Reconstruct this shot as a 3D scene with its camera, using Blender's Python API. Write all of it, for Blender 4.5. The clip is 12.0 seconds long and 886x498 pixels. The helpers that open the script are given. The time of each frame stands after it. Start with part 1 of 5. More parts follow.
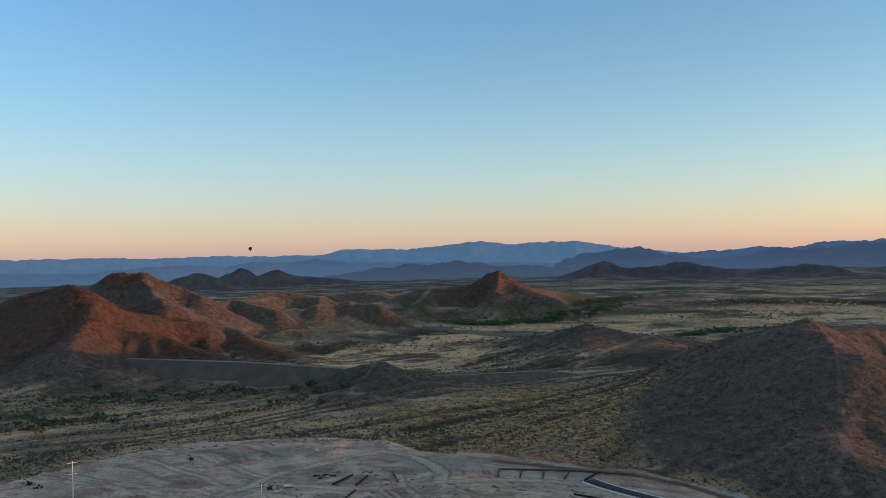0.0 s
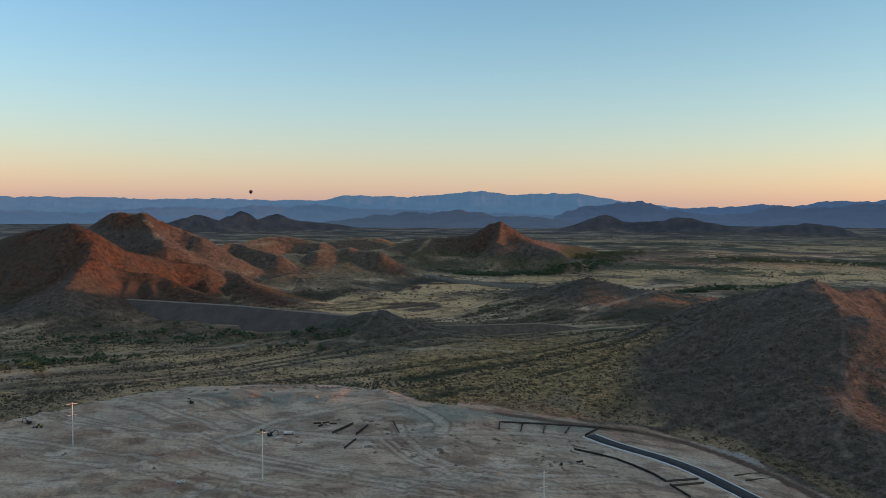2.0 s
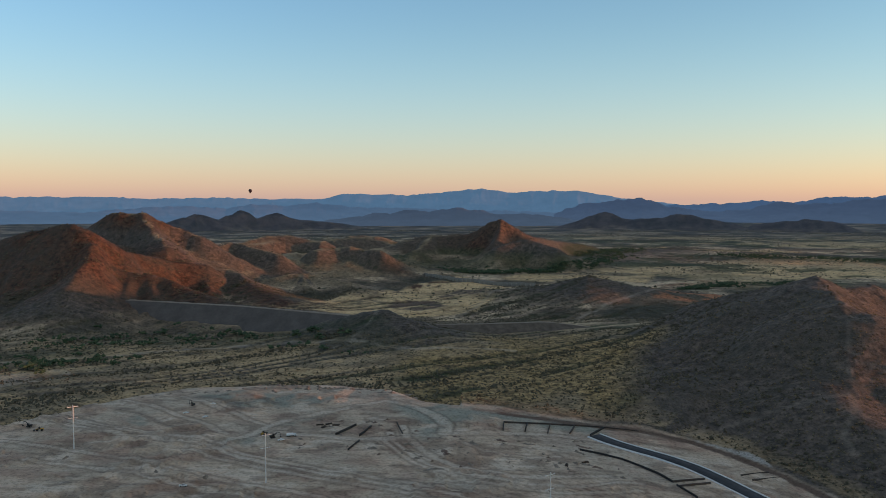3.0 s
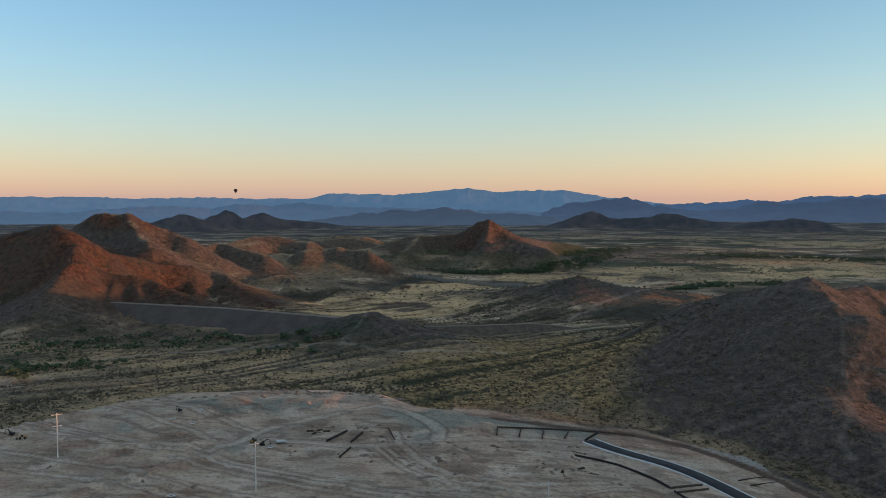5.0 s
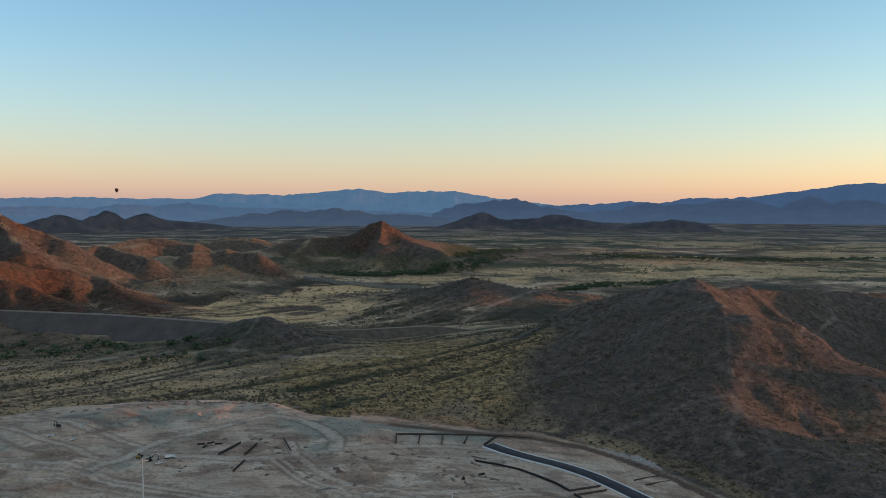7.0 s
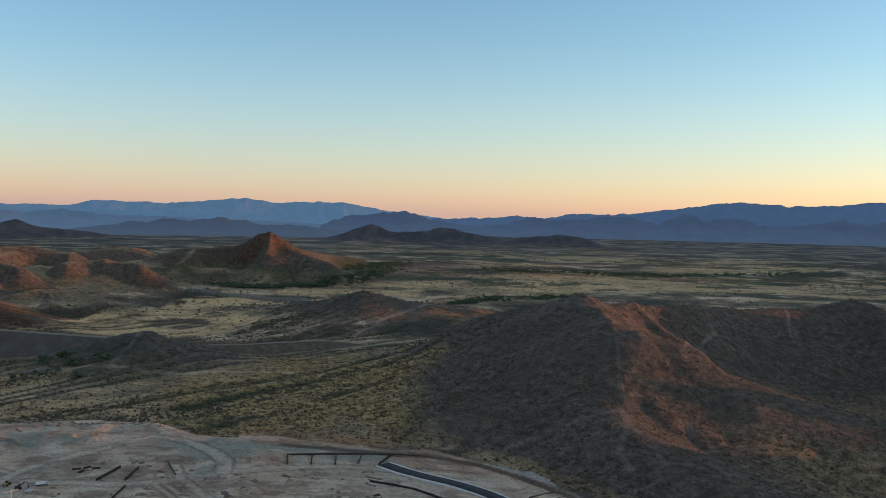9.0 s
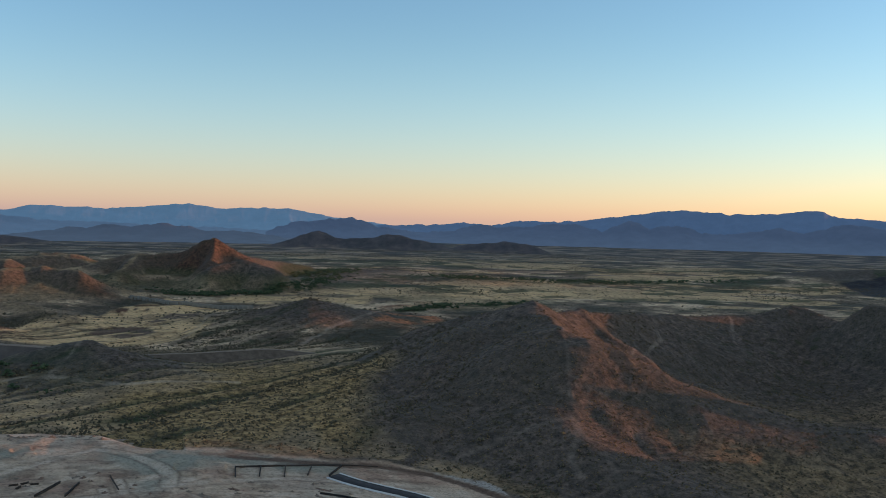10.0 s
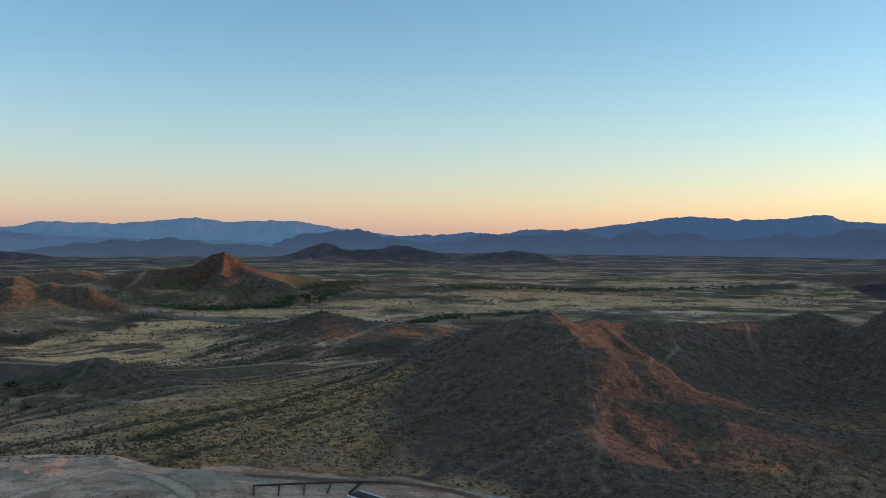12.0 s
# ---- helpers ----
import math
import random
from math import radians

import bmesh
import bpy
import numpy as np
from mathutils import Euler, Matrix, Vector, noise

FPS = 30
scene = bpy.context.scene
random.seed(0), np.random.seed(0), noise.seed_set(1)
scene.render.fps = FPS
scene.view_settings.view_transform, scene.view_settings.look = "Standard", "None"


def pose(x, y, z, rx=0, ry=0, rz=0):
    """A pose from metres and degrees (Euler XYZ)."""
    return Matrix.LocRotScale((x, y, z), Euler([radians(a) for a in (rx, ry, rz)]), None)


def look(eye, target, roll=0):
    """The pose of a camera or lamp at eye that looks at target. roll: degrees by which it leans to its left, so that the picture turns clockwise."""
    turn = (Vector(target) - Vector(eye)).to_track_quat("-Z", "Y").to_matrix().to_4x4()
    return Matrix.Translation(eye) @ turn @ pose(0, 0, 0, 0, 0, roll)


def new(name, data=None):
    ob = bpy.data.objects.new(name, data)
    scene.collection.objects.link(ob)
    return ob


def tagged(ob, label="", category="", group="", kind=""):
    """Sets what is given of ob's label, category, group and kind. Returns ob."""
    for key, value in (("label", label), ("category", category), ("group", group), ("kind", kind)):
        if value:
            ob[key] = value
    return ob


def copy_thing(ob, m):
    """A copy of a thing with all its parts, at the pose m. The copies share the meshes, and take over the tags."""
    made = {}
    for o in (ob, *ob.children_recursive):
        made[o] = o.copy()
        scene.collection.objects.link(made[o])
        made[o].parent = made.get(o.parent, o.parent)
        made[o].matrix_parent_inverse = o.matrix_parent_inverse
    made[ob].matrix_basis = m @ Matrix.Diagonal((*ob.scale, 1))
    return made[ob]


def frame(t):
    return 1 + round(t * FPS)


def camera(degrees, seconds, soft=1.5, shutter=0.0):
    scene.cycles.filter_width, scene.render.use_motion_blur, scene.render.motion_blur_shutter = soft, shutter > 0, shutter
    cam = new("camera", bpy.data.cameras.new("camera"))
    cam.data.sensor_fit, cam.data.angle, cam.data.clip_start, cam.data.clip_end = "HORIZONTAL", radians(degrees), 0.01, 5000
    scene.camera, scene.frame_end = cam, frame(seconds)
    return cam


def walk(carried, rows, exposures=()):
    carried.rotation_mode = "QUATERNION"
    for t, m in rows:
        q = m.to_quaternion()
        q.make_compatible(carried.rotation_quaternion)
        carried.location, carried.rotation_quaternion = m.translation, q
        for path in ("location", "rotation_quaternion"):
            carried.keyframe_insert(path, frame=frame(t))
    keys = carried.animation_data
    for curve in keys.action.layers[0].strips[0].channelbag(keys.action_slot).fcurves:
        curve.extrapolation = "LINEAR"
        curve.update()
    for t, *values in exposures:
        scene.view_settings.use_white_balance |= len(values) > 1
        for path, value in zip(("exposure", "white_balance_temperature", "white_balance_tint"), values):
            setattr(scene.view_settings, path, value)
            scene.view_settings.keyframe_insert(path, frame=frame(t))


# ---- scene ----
cam = camera(53.6, 12.0, soft=0.6)
PATH = [
    (0, (8.077, 8.342, 88.850), (8.0168, 10.3415, 88.8609), -1.44),
    (0.5, (7.353, 9.695, 88.985), (7.2961, 11.6942, 88.9664), -1.33),
    (1, (6.640, 11.067, 89.142), (6.5805, 13.0633, 89.0455), -0.52),
    (1.5, (5.935, 12.457, 89.320), (5.8750, 14.4529, 89.2161), 0.17),
    (2, (5.239, 13.865, 89.515), (5.1780, 15.8610, 89.4090), 0.22),
    (2.5, (4.550, 15.291, 89.725), (4.4925, 17.2872, 89.6169), -0.02),
    (3, (3.869, 16.735, 89.949), (3.8090, 18.7309, 89.8382), -0.10),
    (5, (1.197, 22.681, 90.925), (1.1687, 24.6777, 90.8127), -0.16),
    (5.5, (0.540, 24.209, 91.179), (0.5767, 26.2055, 91.0657), -0.21),
    (6, (-0.115, 25.753, 91.431), (-0.0555, 27.7487, 91.3178), -0.38),
    (6.5, (-0.768, 27.312, 91.679), (-0.6410, 29.3051, 91.5682), -0.35),
    (7, (-1.419, 28.887, 91.922), (-1.1992, 30.8717, 91.8107), 0.04),
    (9, (-4.027, 35.334, 92.788), (-3.5562, 37.2759, 92.7066), 1.13),
    (9.5, (-4.683, 36.981, 92.967), (-4.1500, 38.9073, 92.8953), 1.31),
    (10, (-5.342, 38.642, 93.125), (-4.7538, 40.5523, 93.0612), 1.35),
    (10.5, (-6.005, 40.316, 93.261), (-5.4082, 42.2241, 93.2018), 1.29),
    (11, (-6.672, 42.003, 93.373), (-6.0371, 43.8992, 93.3237), 1.25),
    (11.5, (-7.344, 43.703, 93.457), (-6.7123, 45.6004, 93.4171), 1.06),
    (12, (-8.022, 45.416, 93.513), (-7.4479, 47.3310, 93.4715), 0.44),
]
walk(cam, [(t, look(eye, aim, lean)) for t, eye, aim, lean in PATH],
     [(0, 2.04, 6130, 10), (0.8, 2.07, 6230, 10), (1.5, 2.12, 6400, 10), (2.2, 2.04, 6450, 10), (3, 2.06, 6500, 10),
      (5, 2.06, 6500, 10), (6, 2.09, 6500, 10), (7, 2.12, 6480, 10), (9, 2.1, 6420, 10), (12, 2.08, 6290, 10)])

# ---------------------------------------------------------------- light
SUN_AZ = 100.0      # degrees clockwise from +y
SUN_EL = 1.5
scene.view_settings.exposure = 2.1

world = bpy.data.worlds.new("world")
scene.world = world
world.use_nodes = True
wt = world.node_tree
sky = wt.nodes.new("ShaderNodeTexSky")
sky.sky_type = "NISHITA"
sky.sun_disc = False
sky.sun_elevation = radians(SUN_EL)
sky.sun_rotation = radians(SUN_AZ)
sky.altitude = 600
sky.air_density, sky.dust_density, sky.ozone_density = 1.0, 0.4, 1.6
# evening haze: a little pinker towards the horizon
coord = wt.nodes.new("ShaderNodeTexCoord")
split = wt.nodes.new("ShaderNodeSeparateXYZ")
wt.links.new(coord.outputs["Generated"], split.inputs[0])
low = wt.nodes.new("ShaderNodeMapRange")          # 1 at the horizon, 0 high up
low.inputs["From Min"].default_value, low.inputs["From Max"].default_value = 0.0, 0.26
low.inputs["To Min"].default_value, low.inputs["To Max"].default_value = 1.0, 0.0
low.interpolation_type = "SMOOTHERSTEP"
wt.links.new(split.outputs["Z"], low.inputs["Value"])


def sky_mix(how, a, b, fac=None):
    n = wt.nodes.new("ShaderNodeMix")
    n.data_type, n.blend_type = "RGBA", how
    n.inputs[0].default_value = 1.0
    if fac:
        wt.links.new(fac, n.inputs[0])
    for s, v in ((6, a), (7, b)):
        if isinstance(v, tuple):
            n.inputs[s].default_value = (*v, 1)
        else:
            wt.links.new(v, n.inputs[s])
    return n.outputs[2]


high = wt.nodes.new("ShaderNodeMapRange")         # 0 low down, 1 overhead
high.inputs["From Min"].default_value, high.inputs["From Max"].default_value = 0.32, 0.75
high.interpolation_type = "SMOOTHSTEP"
wt.links.new(split.outputs["Z"], high.inputs["Value"])
air = sky_mix("MIX", (0.80, 1.05, 1.36), (2.05, 1.40, 1.06), high.outputs["Result"])
clear = sky_mix("MULTIPLY", sky.outputs["Color"], sky_mix("MIX", air, (0.82, 0.805, 0.97), low.outputs["Result"]))
haze = sky_mix("MIX", (0.0, 0.0, 0.0), (0.145, 0.38, 0.65), low.outputs["Result"])
hazy_sky = sky_mix("ADD", clear, haze)
glow = wt.nodes.new("ShaderNodeMapRange")         # the air grows brighter towards the low sun
glow.inputs["From Min"].default_value, glow.inputs["From Max"].default_value = -0.5, 0.45
glow.interpolation_type = "SMOOTHSTEP"
wt.links.new(split.outputs["X"], glow.inputs["Value"])
hazy_sky = sky_mix("MULTIPLY", hazy_sky, sky_mix("MIX", (0.93, 0.96, 1.0), (1.04, 1.01, 0.97), glow.outputs["Result"]))
wt.links.new(hazy_sky, wt.nodes["Background"].inputs["Color"])
wt.nodes["Background"].inputs["Strength"].default_value = 0.12

sun_data = bpy.data.lights.new("sun", "SUN")
sun_data.energy, sun_data.angle, sun_data.color = 0.92, radians(0.5), (1.0, 0.39, 0.18)
sun = new("sun", sun_data)
_a, _e = radians(SUN_AZ), radians(SUN_EL)
TO_SUN = Vector((math.sin(_a) * math.cos(_e), math.cos(_a) * math.cos(_e), math.sin(_e)))
sun.matrix_world = look(TO_SUN * 900, (0, 0, 0))


# ---------------------------------------------------------------- noise
def lattice(ix, iy, seed):
    h = (ix.astype(np.int64) * 374761393 + iy.astype(np.int64) * 668265263 + seed * 974634777) & 0xFFFFFFFF
    h = ((h ^ (h >> 13)) * 1274126177) & 0xFFFFFFFF
    return ((h ^ (h >> 16)) & 0xFFFFFF) / float(0xFFFFFF)


def value_noise(x, y, seed=0):
    """Smooth noise from -1 to 1."""
    ix, iy = np.floor(x), np.floor(y)
    u, v = x - ix, y - iy
    u, v = u * u * u * (u * (u * 6 - 15) + 10), v * v * v * (v * (v * 6 - 15) + 10)
    a, b = lattice(ix, iy, seed), lattice(ix + 1, iy, seed)
    c, d = lattice(ix, iy + 1, seed), lattice(ix + 1, iy + 1, seed)
    return 2 * ((a + (b - a) * u) * (1 - v) + (c + (d - c) * u) * v) - 1


def fbm(x, y, octaves=4, seed=0):
    out, amp = 0, 0.5
    for k in range(octaves):
        out = out + amp * value_noise(x, y, seed + k)
        x, y, amp = x * 2.03 + 17.1, y * 2.03 - 9.7, amp * 0.5
    return out


def ridged(x, y, octaves=4, seed=0):
    out, amp = 0, 0.5
    for k in range(octaves):
        out = out + amp * (1 - 2 * np.abs(value_noise(x, y, seed + k)))
        x, y, amp = x * 2.07 + 5.3, y * 2.07 + 3.1, amp * 0.5
    return out


def smooth(a, b, v):
    t = np.clip((v - a) / (b - a), 0, 1)   # a may exceed b: then it falls
    return t * t * (3 - 2 * t)


def line_distance(x, y, pts):
    """Distance to a polyline, and how far along it (0 to 1 per leg) the nearest place lies, as the value carried by its points."""
    best, carried = np.full(np.shape(x), 1e9), np.zeros(np.shape(x))
    for p, q in zip(pts[:-1], pts[1:]):
        dx, dy = q[0] - p[0], q[1] - p[1]
        s = np.clip(((x - p[0]) * dx + (y - p[1]) * dy) / (dx * dx + dy * dy + 1e-9), 0, 1)
        d = np.hypot(x - p[0] - s * dx, y - p[1] - s * dy)
        v = (p[2] + s * (q[2] - p[2])) if len(p) > 2 else 0 * s
        near = d < best
        best, carried = np.where(near, d, best), np.where(near, v, carried)
    return best, carried


def inside(x, y, pts):
    hit = np.zeros(np.shape(x), bool)
    for (ax, ay), (bx, by) in zip(pts, pts[1:] + pts[:1]):
        if ay == by:
            continue
        cross = (ay > y) != (by > y)
        hit ^= cross & (x < (bx - ax) * (y - ay) / (by - ay) + ax)
    return hit


def soft_inside(x, y, pts, wobble=0.0, seed=5, blur=3.0):
    """1 inside an outline, 0 outside, blurred along the edge."""
    if wobble:
        x = x + wobble * fbm(x / (6 * wobble), y / (6 * wobble), 3, seed)
        y = y + wobble * fbm(x / (6 * wobble) + 40, y / (6 * wobble), 3, seed + 9)
    d, _ = line_distance(x, y, pts + pts[:1])
    return smooth(-blur, blur, np.where(inside(x, y, pts), d, -d))


# ---------------------------------------------------------------- the lie of the land
SITE = [(-185, 359), (-172, 381), (-154, 411), (-132, 432), (-101, 440), (-59, 442), (-32, 432), (-17, 411),
        (-4, 405), (14, 403), (47, 390), (61, 385), (77, 386), (97, 380), (111, 368), (122, 352), (130, 338), (148, 300),
        (170, 240), (190, 60), (-320, 60), (-250, 270)]

# crests: points (x, y, height over the plain), the length over which the flank falls away, roundness of the crest
HILLS = []


def ridge(fall, rounded, *points, left=1.0):
    """left: how much steeper the flank is on the left hand of one who walks along the points."""
    HILLS.append((list(points), fall, rounded, left))


# the brown hill beside the building site: summit, crest towards the site, spur, sunlit ridge and the bowl behind
ridge(36, 6, (216, 557, 52.1), (209, 515, 51.5), (200, 476, 47.2), (192, 451, 34.7), (178, 418, 18.5), (168, 397, 9.8), left=1.3)
ridge(30, 4, (168, 397, 9.8), (159, 372, 5.4), (147, 353, 4.5))
ridge(72, 6, (216, 557, 52.1), (208, 570, 45.4), (196, 590, 37), (182, 606, 28.2), (166, 621, 18.9), (148, 631, 11), (126, 641, 4))
ridge(38, 13, (200, 476, 47.5), (214, 463, 46.6), (231, 449, 40.7), (249, 436, 35), (272, 421, 29.5), (295, 408, 23.5), (310, 399, 21), (336, 380, 17.1), (370, 352, 15.8))
ridge(22, 9, (168, 400, 10.8), (179, 391, 6.7), (191, 387, 3.2), (203, 378, 1.2), (213, 364, -1.4), (226, 348, -1.5))
ridge(46, 3, (216, 557, 52.1), (234, 564, 51.3), (257, 576, 51), (280, 592, 45.4), (305, 607, 40.8), (331, 621, 36.8), (358, 634, 34.4), (391, 647, 29.4), (417, 656, 27), (447, 662, 26.7), (471, 666, 27.8), (489, 669, 31.1), (506, 671, 34.5), (513, 661, 32.1), (520, 640, 27.2), (525, 609, 23.9), (526, 552, 23.3))
# unseen arm added on the sunward side, to keep the sun off the bowl
ridge(34, 4, (520, 600, 47.1), (526, 560, 53.9), (530, 532, 54.4), (533, 508, 42.5), (538, 480, 28), (545, 450, 10))
# unseen ridges added to the east as sun blockers, shading site, hill flank, cone and far plain
ridge(30, 5, (515, 60, 56), (520, 130, 58), (530, 205, 59), (536, 262, 59), (539, 286, 57), (541, 298, 48), (543, 312, 18))
ridge(8, 1, (541, 336, 39), (541, 344, 42), (540, 355, 46), (540, 366, 51), (540, 381, 60), (540, 396, 58), (541, 410, 46))
ridge(60, 8, (1500, 590, 71), (1500, 680, 70), (1500, 780, 68), (1500, 900, 70), (1500, 935, 95), (1500, 1000, 95), (1500, 1040, 86), (1500, 1075, 60))
ridge(160, 20, (3560, 1450, 128.9), (3580, 1700, 238.2), (3600, 2100, 257.1), (3600, 2600, 255.8), (3580, 2950, 235.2))
# spurs and broad flanks of the brown hill
ridge(30, 3, (506, 671, 34.5), (463, 635, 20.3), (424, 602, 7.9))
ridge(24, 3, (257, 576, 51), (268, 553, 41.3), (281, 531, 33.8))
ridge(26, 3, (358, 634, 34.4), (344, 596, 25.4), (335, 572, 18.5))
ridge(64, 8, (216, 557, 51.4), (190, 523, 37.6), (158, 482, 20), (143, 456, 8.8), left=3)
ridge(52, 8, (199, 475, 44.6), (178, 447, 27.2), (162, 421, 12.9), (147, 406, 3.5), left=3)
# rust-red hills behind the embankment, on a rolling upland
ridge(56, 50, (-420, 980, 28), (-340, 1090, 27), (-270, 1280, 29), (-210, 1450, 22))
ridge(80, 60, (-330, 1080, 26), (-210, 1130, 26), (-140, 1240, 24))
ridge(50, 6, (-426, 986, 68), (-402, 974, 79.5), (-385, 962, 85.3), (-374, 956, 86), (-351, 957, 84.1), (-339, 967, 79), (-325, 972, 73.9), (-307, 972, 65.8), (-291, 964, 59.2))
ridge(44, 9, (-350, 957, 82.8), (-325, 919, 69.9), (-298, 875, 56.7))
ridge(46, 6, (-465, 820, 54.1), (-428, 812, 62.4), (-396, 801, 69.6), (-364, 788, 74.5), (-345, 781, 75.7), (-335, 777, 72.4))
ridge(32, 4, (-336, 780, 72.2), (-318, 756, 61.5), (-309, 726, 50.6), (-305, 700, 41), (-303, 679, 31.8))
ridge(26, 6, (-364, 835, 70), (-350, 880, 58), (-311, 915, 46), (-253, 927, 32))
ridge(24, 3, (-318, 756, 61.5), (-306, 808, 50.6), (-279, 834, 41.6), (-252, 850, 36.1))
ridge(34, 3, (-360, 701, 22.9), (-349, 715, 26.8), (-336, 727, 30), (-318, 740, 36.1), (-302, 745, 41), (-294, 746, 40.4), (-283, 748, 36.5), (-268, 748, 35.1), (-253, 746, 32.8), (-236, 736, 28.4), (-212, 719, 22.5), (-189, 705, 17), (-171, 697, 14.7))
ridge(24, 4, (-302, 745, 40.5), (-298, 710, 32.7), (-296, 682, 24.1), (-293, 659, 15.3))
ridge(22, 6, (-282, 749, 35.4), (-276, 721, 25.9), (-270, 698, 18))
ridge(20, 6, (-267, 749, 34), (-256, 727, 25), (-244, 701, 16.8))
ridge(20, 5, (-251, 747, 31.3), (-232, 720, 22.3), (-218, 695, 15.1))
ridge(30, 4, (-281, 839, 29.4), (-266, 863, 30.8), (-249, 878, 31.2), (-236, 884, 30.2), (-225, 872, 26.7), (-206, 842, 21.1), (-185, 813, 15.6), (-161, 781, 10.8), (-147, 766, 7.7))
ridge(18, 3, (-253, 875, 30.9), (-241, 825, 22.1), (-225, 783, 13.5))
ridge(30, 4, (-197, 925, 18.2), (-183, 943, 20.8), (-169, 951, 20.2), (-152, 942, 17.4), (-131, 921, 14.5), (-110, 889, 10.6), (-90, 859, 6.4))
ridge(18, 3, (-175, 948, 20.5), (-163, 901, 12.2), (-147, 865, 6.3))
ridge(28, 4, (-289, 994, 40.8), (-284, 1021, 45.8), (-279, 1038, 50.2), (-269, 1039, 48.9), (-244, 1022, 43.2), (-210, 999, 36.7))
ridge(30, 6, (-299, 1168, 42.9), (-289, 1201, 49), (-273, 1217, 51.5), (-251, 1226, 50.3), (-223, 1224, 44.9), (-198, 1215, 40.6))
ridge(34, 8, (-196, 1301, 38.3), (-174, 1323, 43.2), (-153, 1329, 44.7), (-132, 1328, 39.6), (-105, 1312, 34.4))
ridge(26, 4, (-184, 1090, 36), (-160, 1115, 38.2), (-131, 1108, 34.9), (-100, 1082, 29.5))
ridge(44, 8, (-226, 1495, 31), (-177, 1502, 37), (-136, 1486, 27))
# three dark hills far across the plain
ridge(29, 6, (-997, 2898, 30), (-951, 2924, 48.2), (-918, 2940, 57.4), (-879, 2957, 49.4), (-836, 2970, 31.9))
ridge(29, 5, (-854, 2985, 35.4), (-815, 3007, 56.2), (-787, 3025, 69.6), (-759, 3034, 59.7), (-728, 3050, 37.8))
ridge(29, 5, (-746, 3056, 37.7), (-705, 3071, 51.2), (-672, 3083, 58.8), (-644, 3094, 50.7), (-601, 3108, 34.4), (-558, 3116, 30.2), (-459, 3122, 19.9), (-375, 3094, 8.6))
# the rust-red cone, its shoulders and its apron
ridge(26, 5, (34, 1278, 66.8), (43, 1278, 69.3), (49, 1278, 70.1), (57, 1276, 67.7), (68, 1277, 60.4), (81, 1284, 52), (96, 1303, 44.7), (123, 1361, 38.1), (159, 1438, 31.1), (209, 1503, 21.6))
ridge(30, 4, (36, 1278, 66.8), (22, 1287, 60.1), (9, 1293, 53.4), (-9, 1297, 50.8), (-30, 1300, 48.2), (-50, 1306, 48), (-65, 1307, 46.3), (-80, 1304, 41.4), (-104, 1298, 35.1), (-132, 1289, 28.9))
ridge(26, 4, (49, 1278, 69.3), (46, 1241, 53.5), (39, 1216, 42))
ridge(24, 6, (42, 1194, 38.4), (61, 1205, 44), (79, 1210, 46.1), (95, 1203, 42.6), (120, 1183, 36))
ridge(24, 4, (-50, 1306, 48), (-60, 1245, 34.4), (-70, 1214, 28.2))
ridge(46, 34, (-120, 1262, 20), (30, 1246, 24), (150, 1248, 18))
ridge(150, 110, (110, 1340, 12), (300, 1520, 12))
# dark mound by the buttressed wall
ridge(60, 12, (78, 876, 14), (119, 870, 25.5), (161, 860, 15))
ridge(40, 8, (170, 812, 5), (225, 800, 7), (290, 800, 4))
# knob at the end of the embankment
ridge(36, 3, (-66, 608, 20), (-52, 600, 23), (-30, 590, 15), (-5, 572, 7))
ridge(22, 4, (-335, 722, 24), (-300, 712, 22), (-268, 700, 13))
ridge(28, 3, (-52, 600, 15), (-62, 562, 8), (-74, 532, 2))
# small hills out on the plain
ridge(29, 5, (369, 3186, 19.4), (428, 3173, 41.9), (463, 3165, 54.2), (486, 3160, 60.2), (513, 3154, 52.3), (553, 3139, 36.4), (600, 3125, 30.7))
ridge(29, 5, (561, 3127, 28.7), (597, 3110, 37), (643, 3096, 41.1), (689, 3081, 43.3), (720, 3066, 55.3), (745, 3056, 55.4), (779, 3039, 45.9), (827, 3016, 34.8), (893, 2984, 22.2))
ridge(29, 5, (941, 2901, 22.5), (1004, 2872, 30.5), (1055, 2842, 38.3), (1075, 2824, 42.3), (1102, 2803, 37.4), (1154, 2760, 27.8))
ridge(70, 8, (1220, 1480, 24), (1320, 1400, 30))


ROAD = [(54, 366), (60.0, 358.3), (68, 352), (78.5, 345.5), (87, 337), (93, 327), (98, 317), (104, 306), (112, 288), (122, 262), (130, 235)]


def site_level(x, y):
    return np.where(x > -40, -0.00056 * np.clip(x + 40, 0, 200) ** 2, 0.004 * np.clip(-40 - x, 0, 150))


def plain_level(x, y):
    r = np.hypot(x, y)
    valley = -3 - 5 * smooth(520, 760, y) - 3 * smooth(900, 2500, r) + 6 * smooth(3200, 4800, r)
    side = -23 * smooth(130, 290, x) * (1 - smooth(490, 690, y))
    flat = valley + side
    # beside the building site the open ground meets the graded level
    near = (x > 0) & (x < 240) & (y < 470) & (y > 150)
    if near.any():
        d, _ = line_distance(x[near], y[near], SITE[9:19])
        w = 1 - smooth(5, 55, d)
        flat = np.array(flat, float)
        flat[near] = flat[near] * (1 - w) + site_level(x[near], y[near]) * w
    return flat


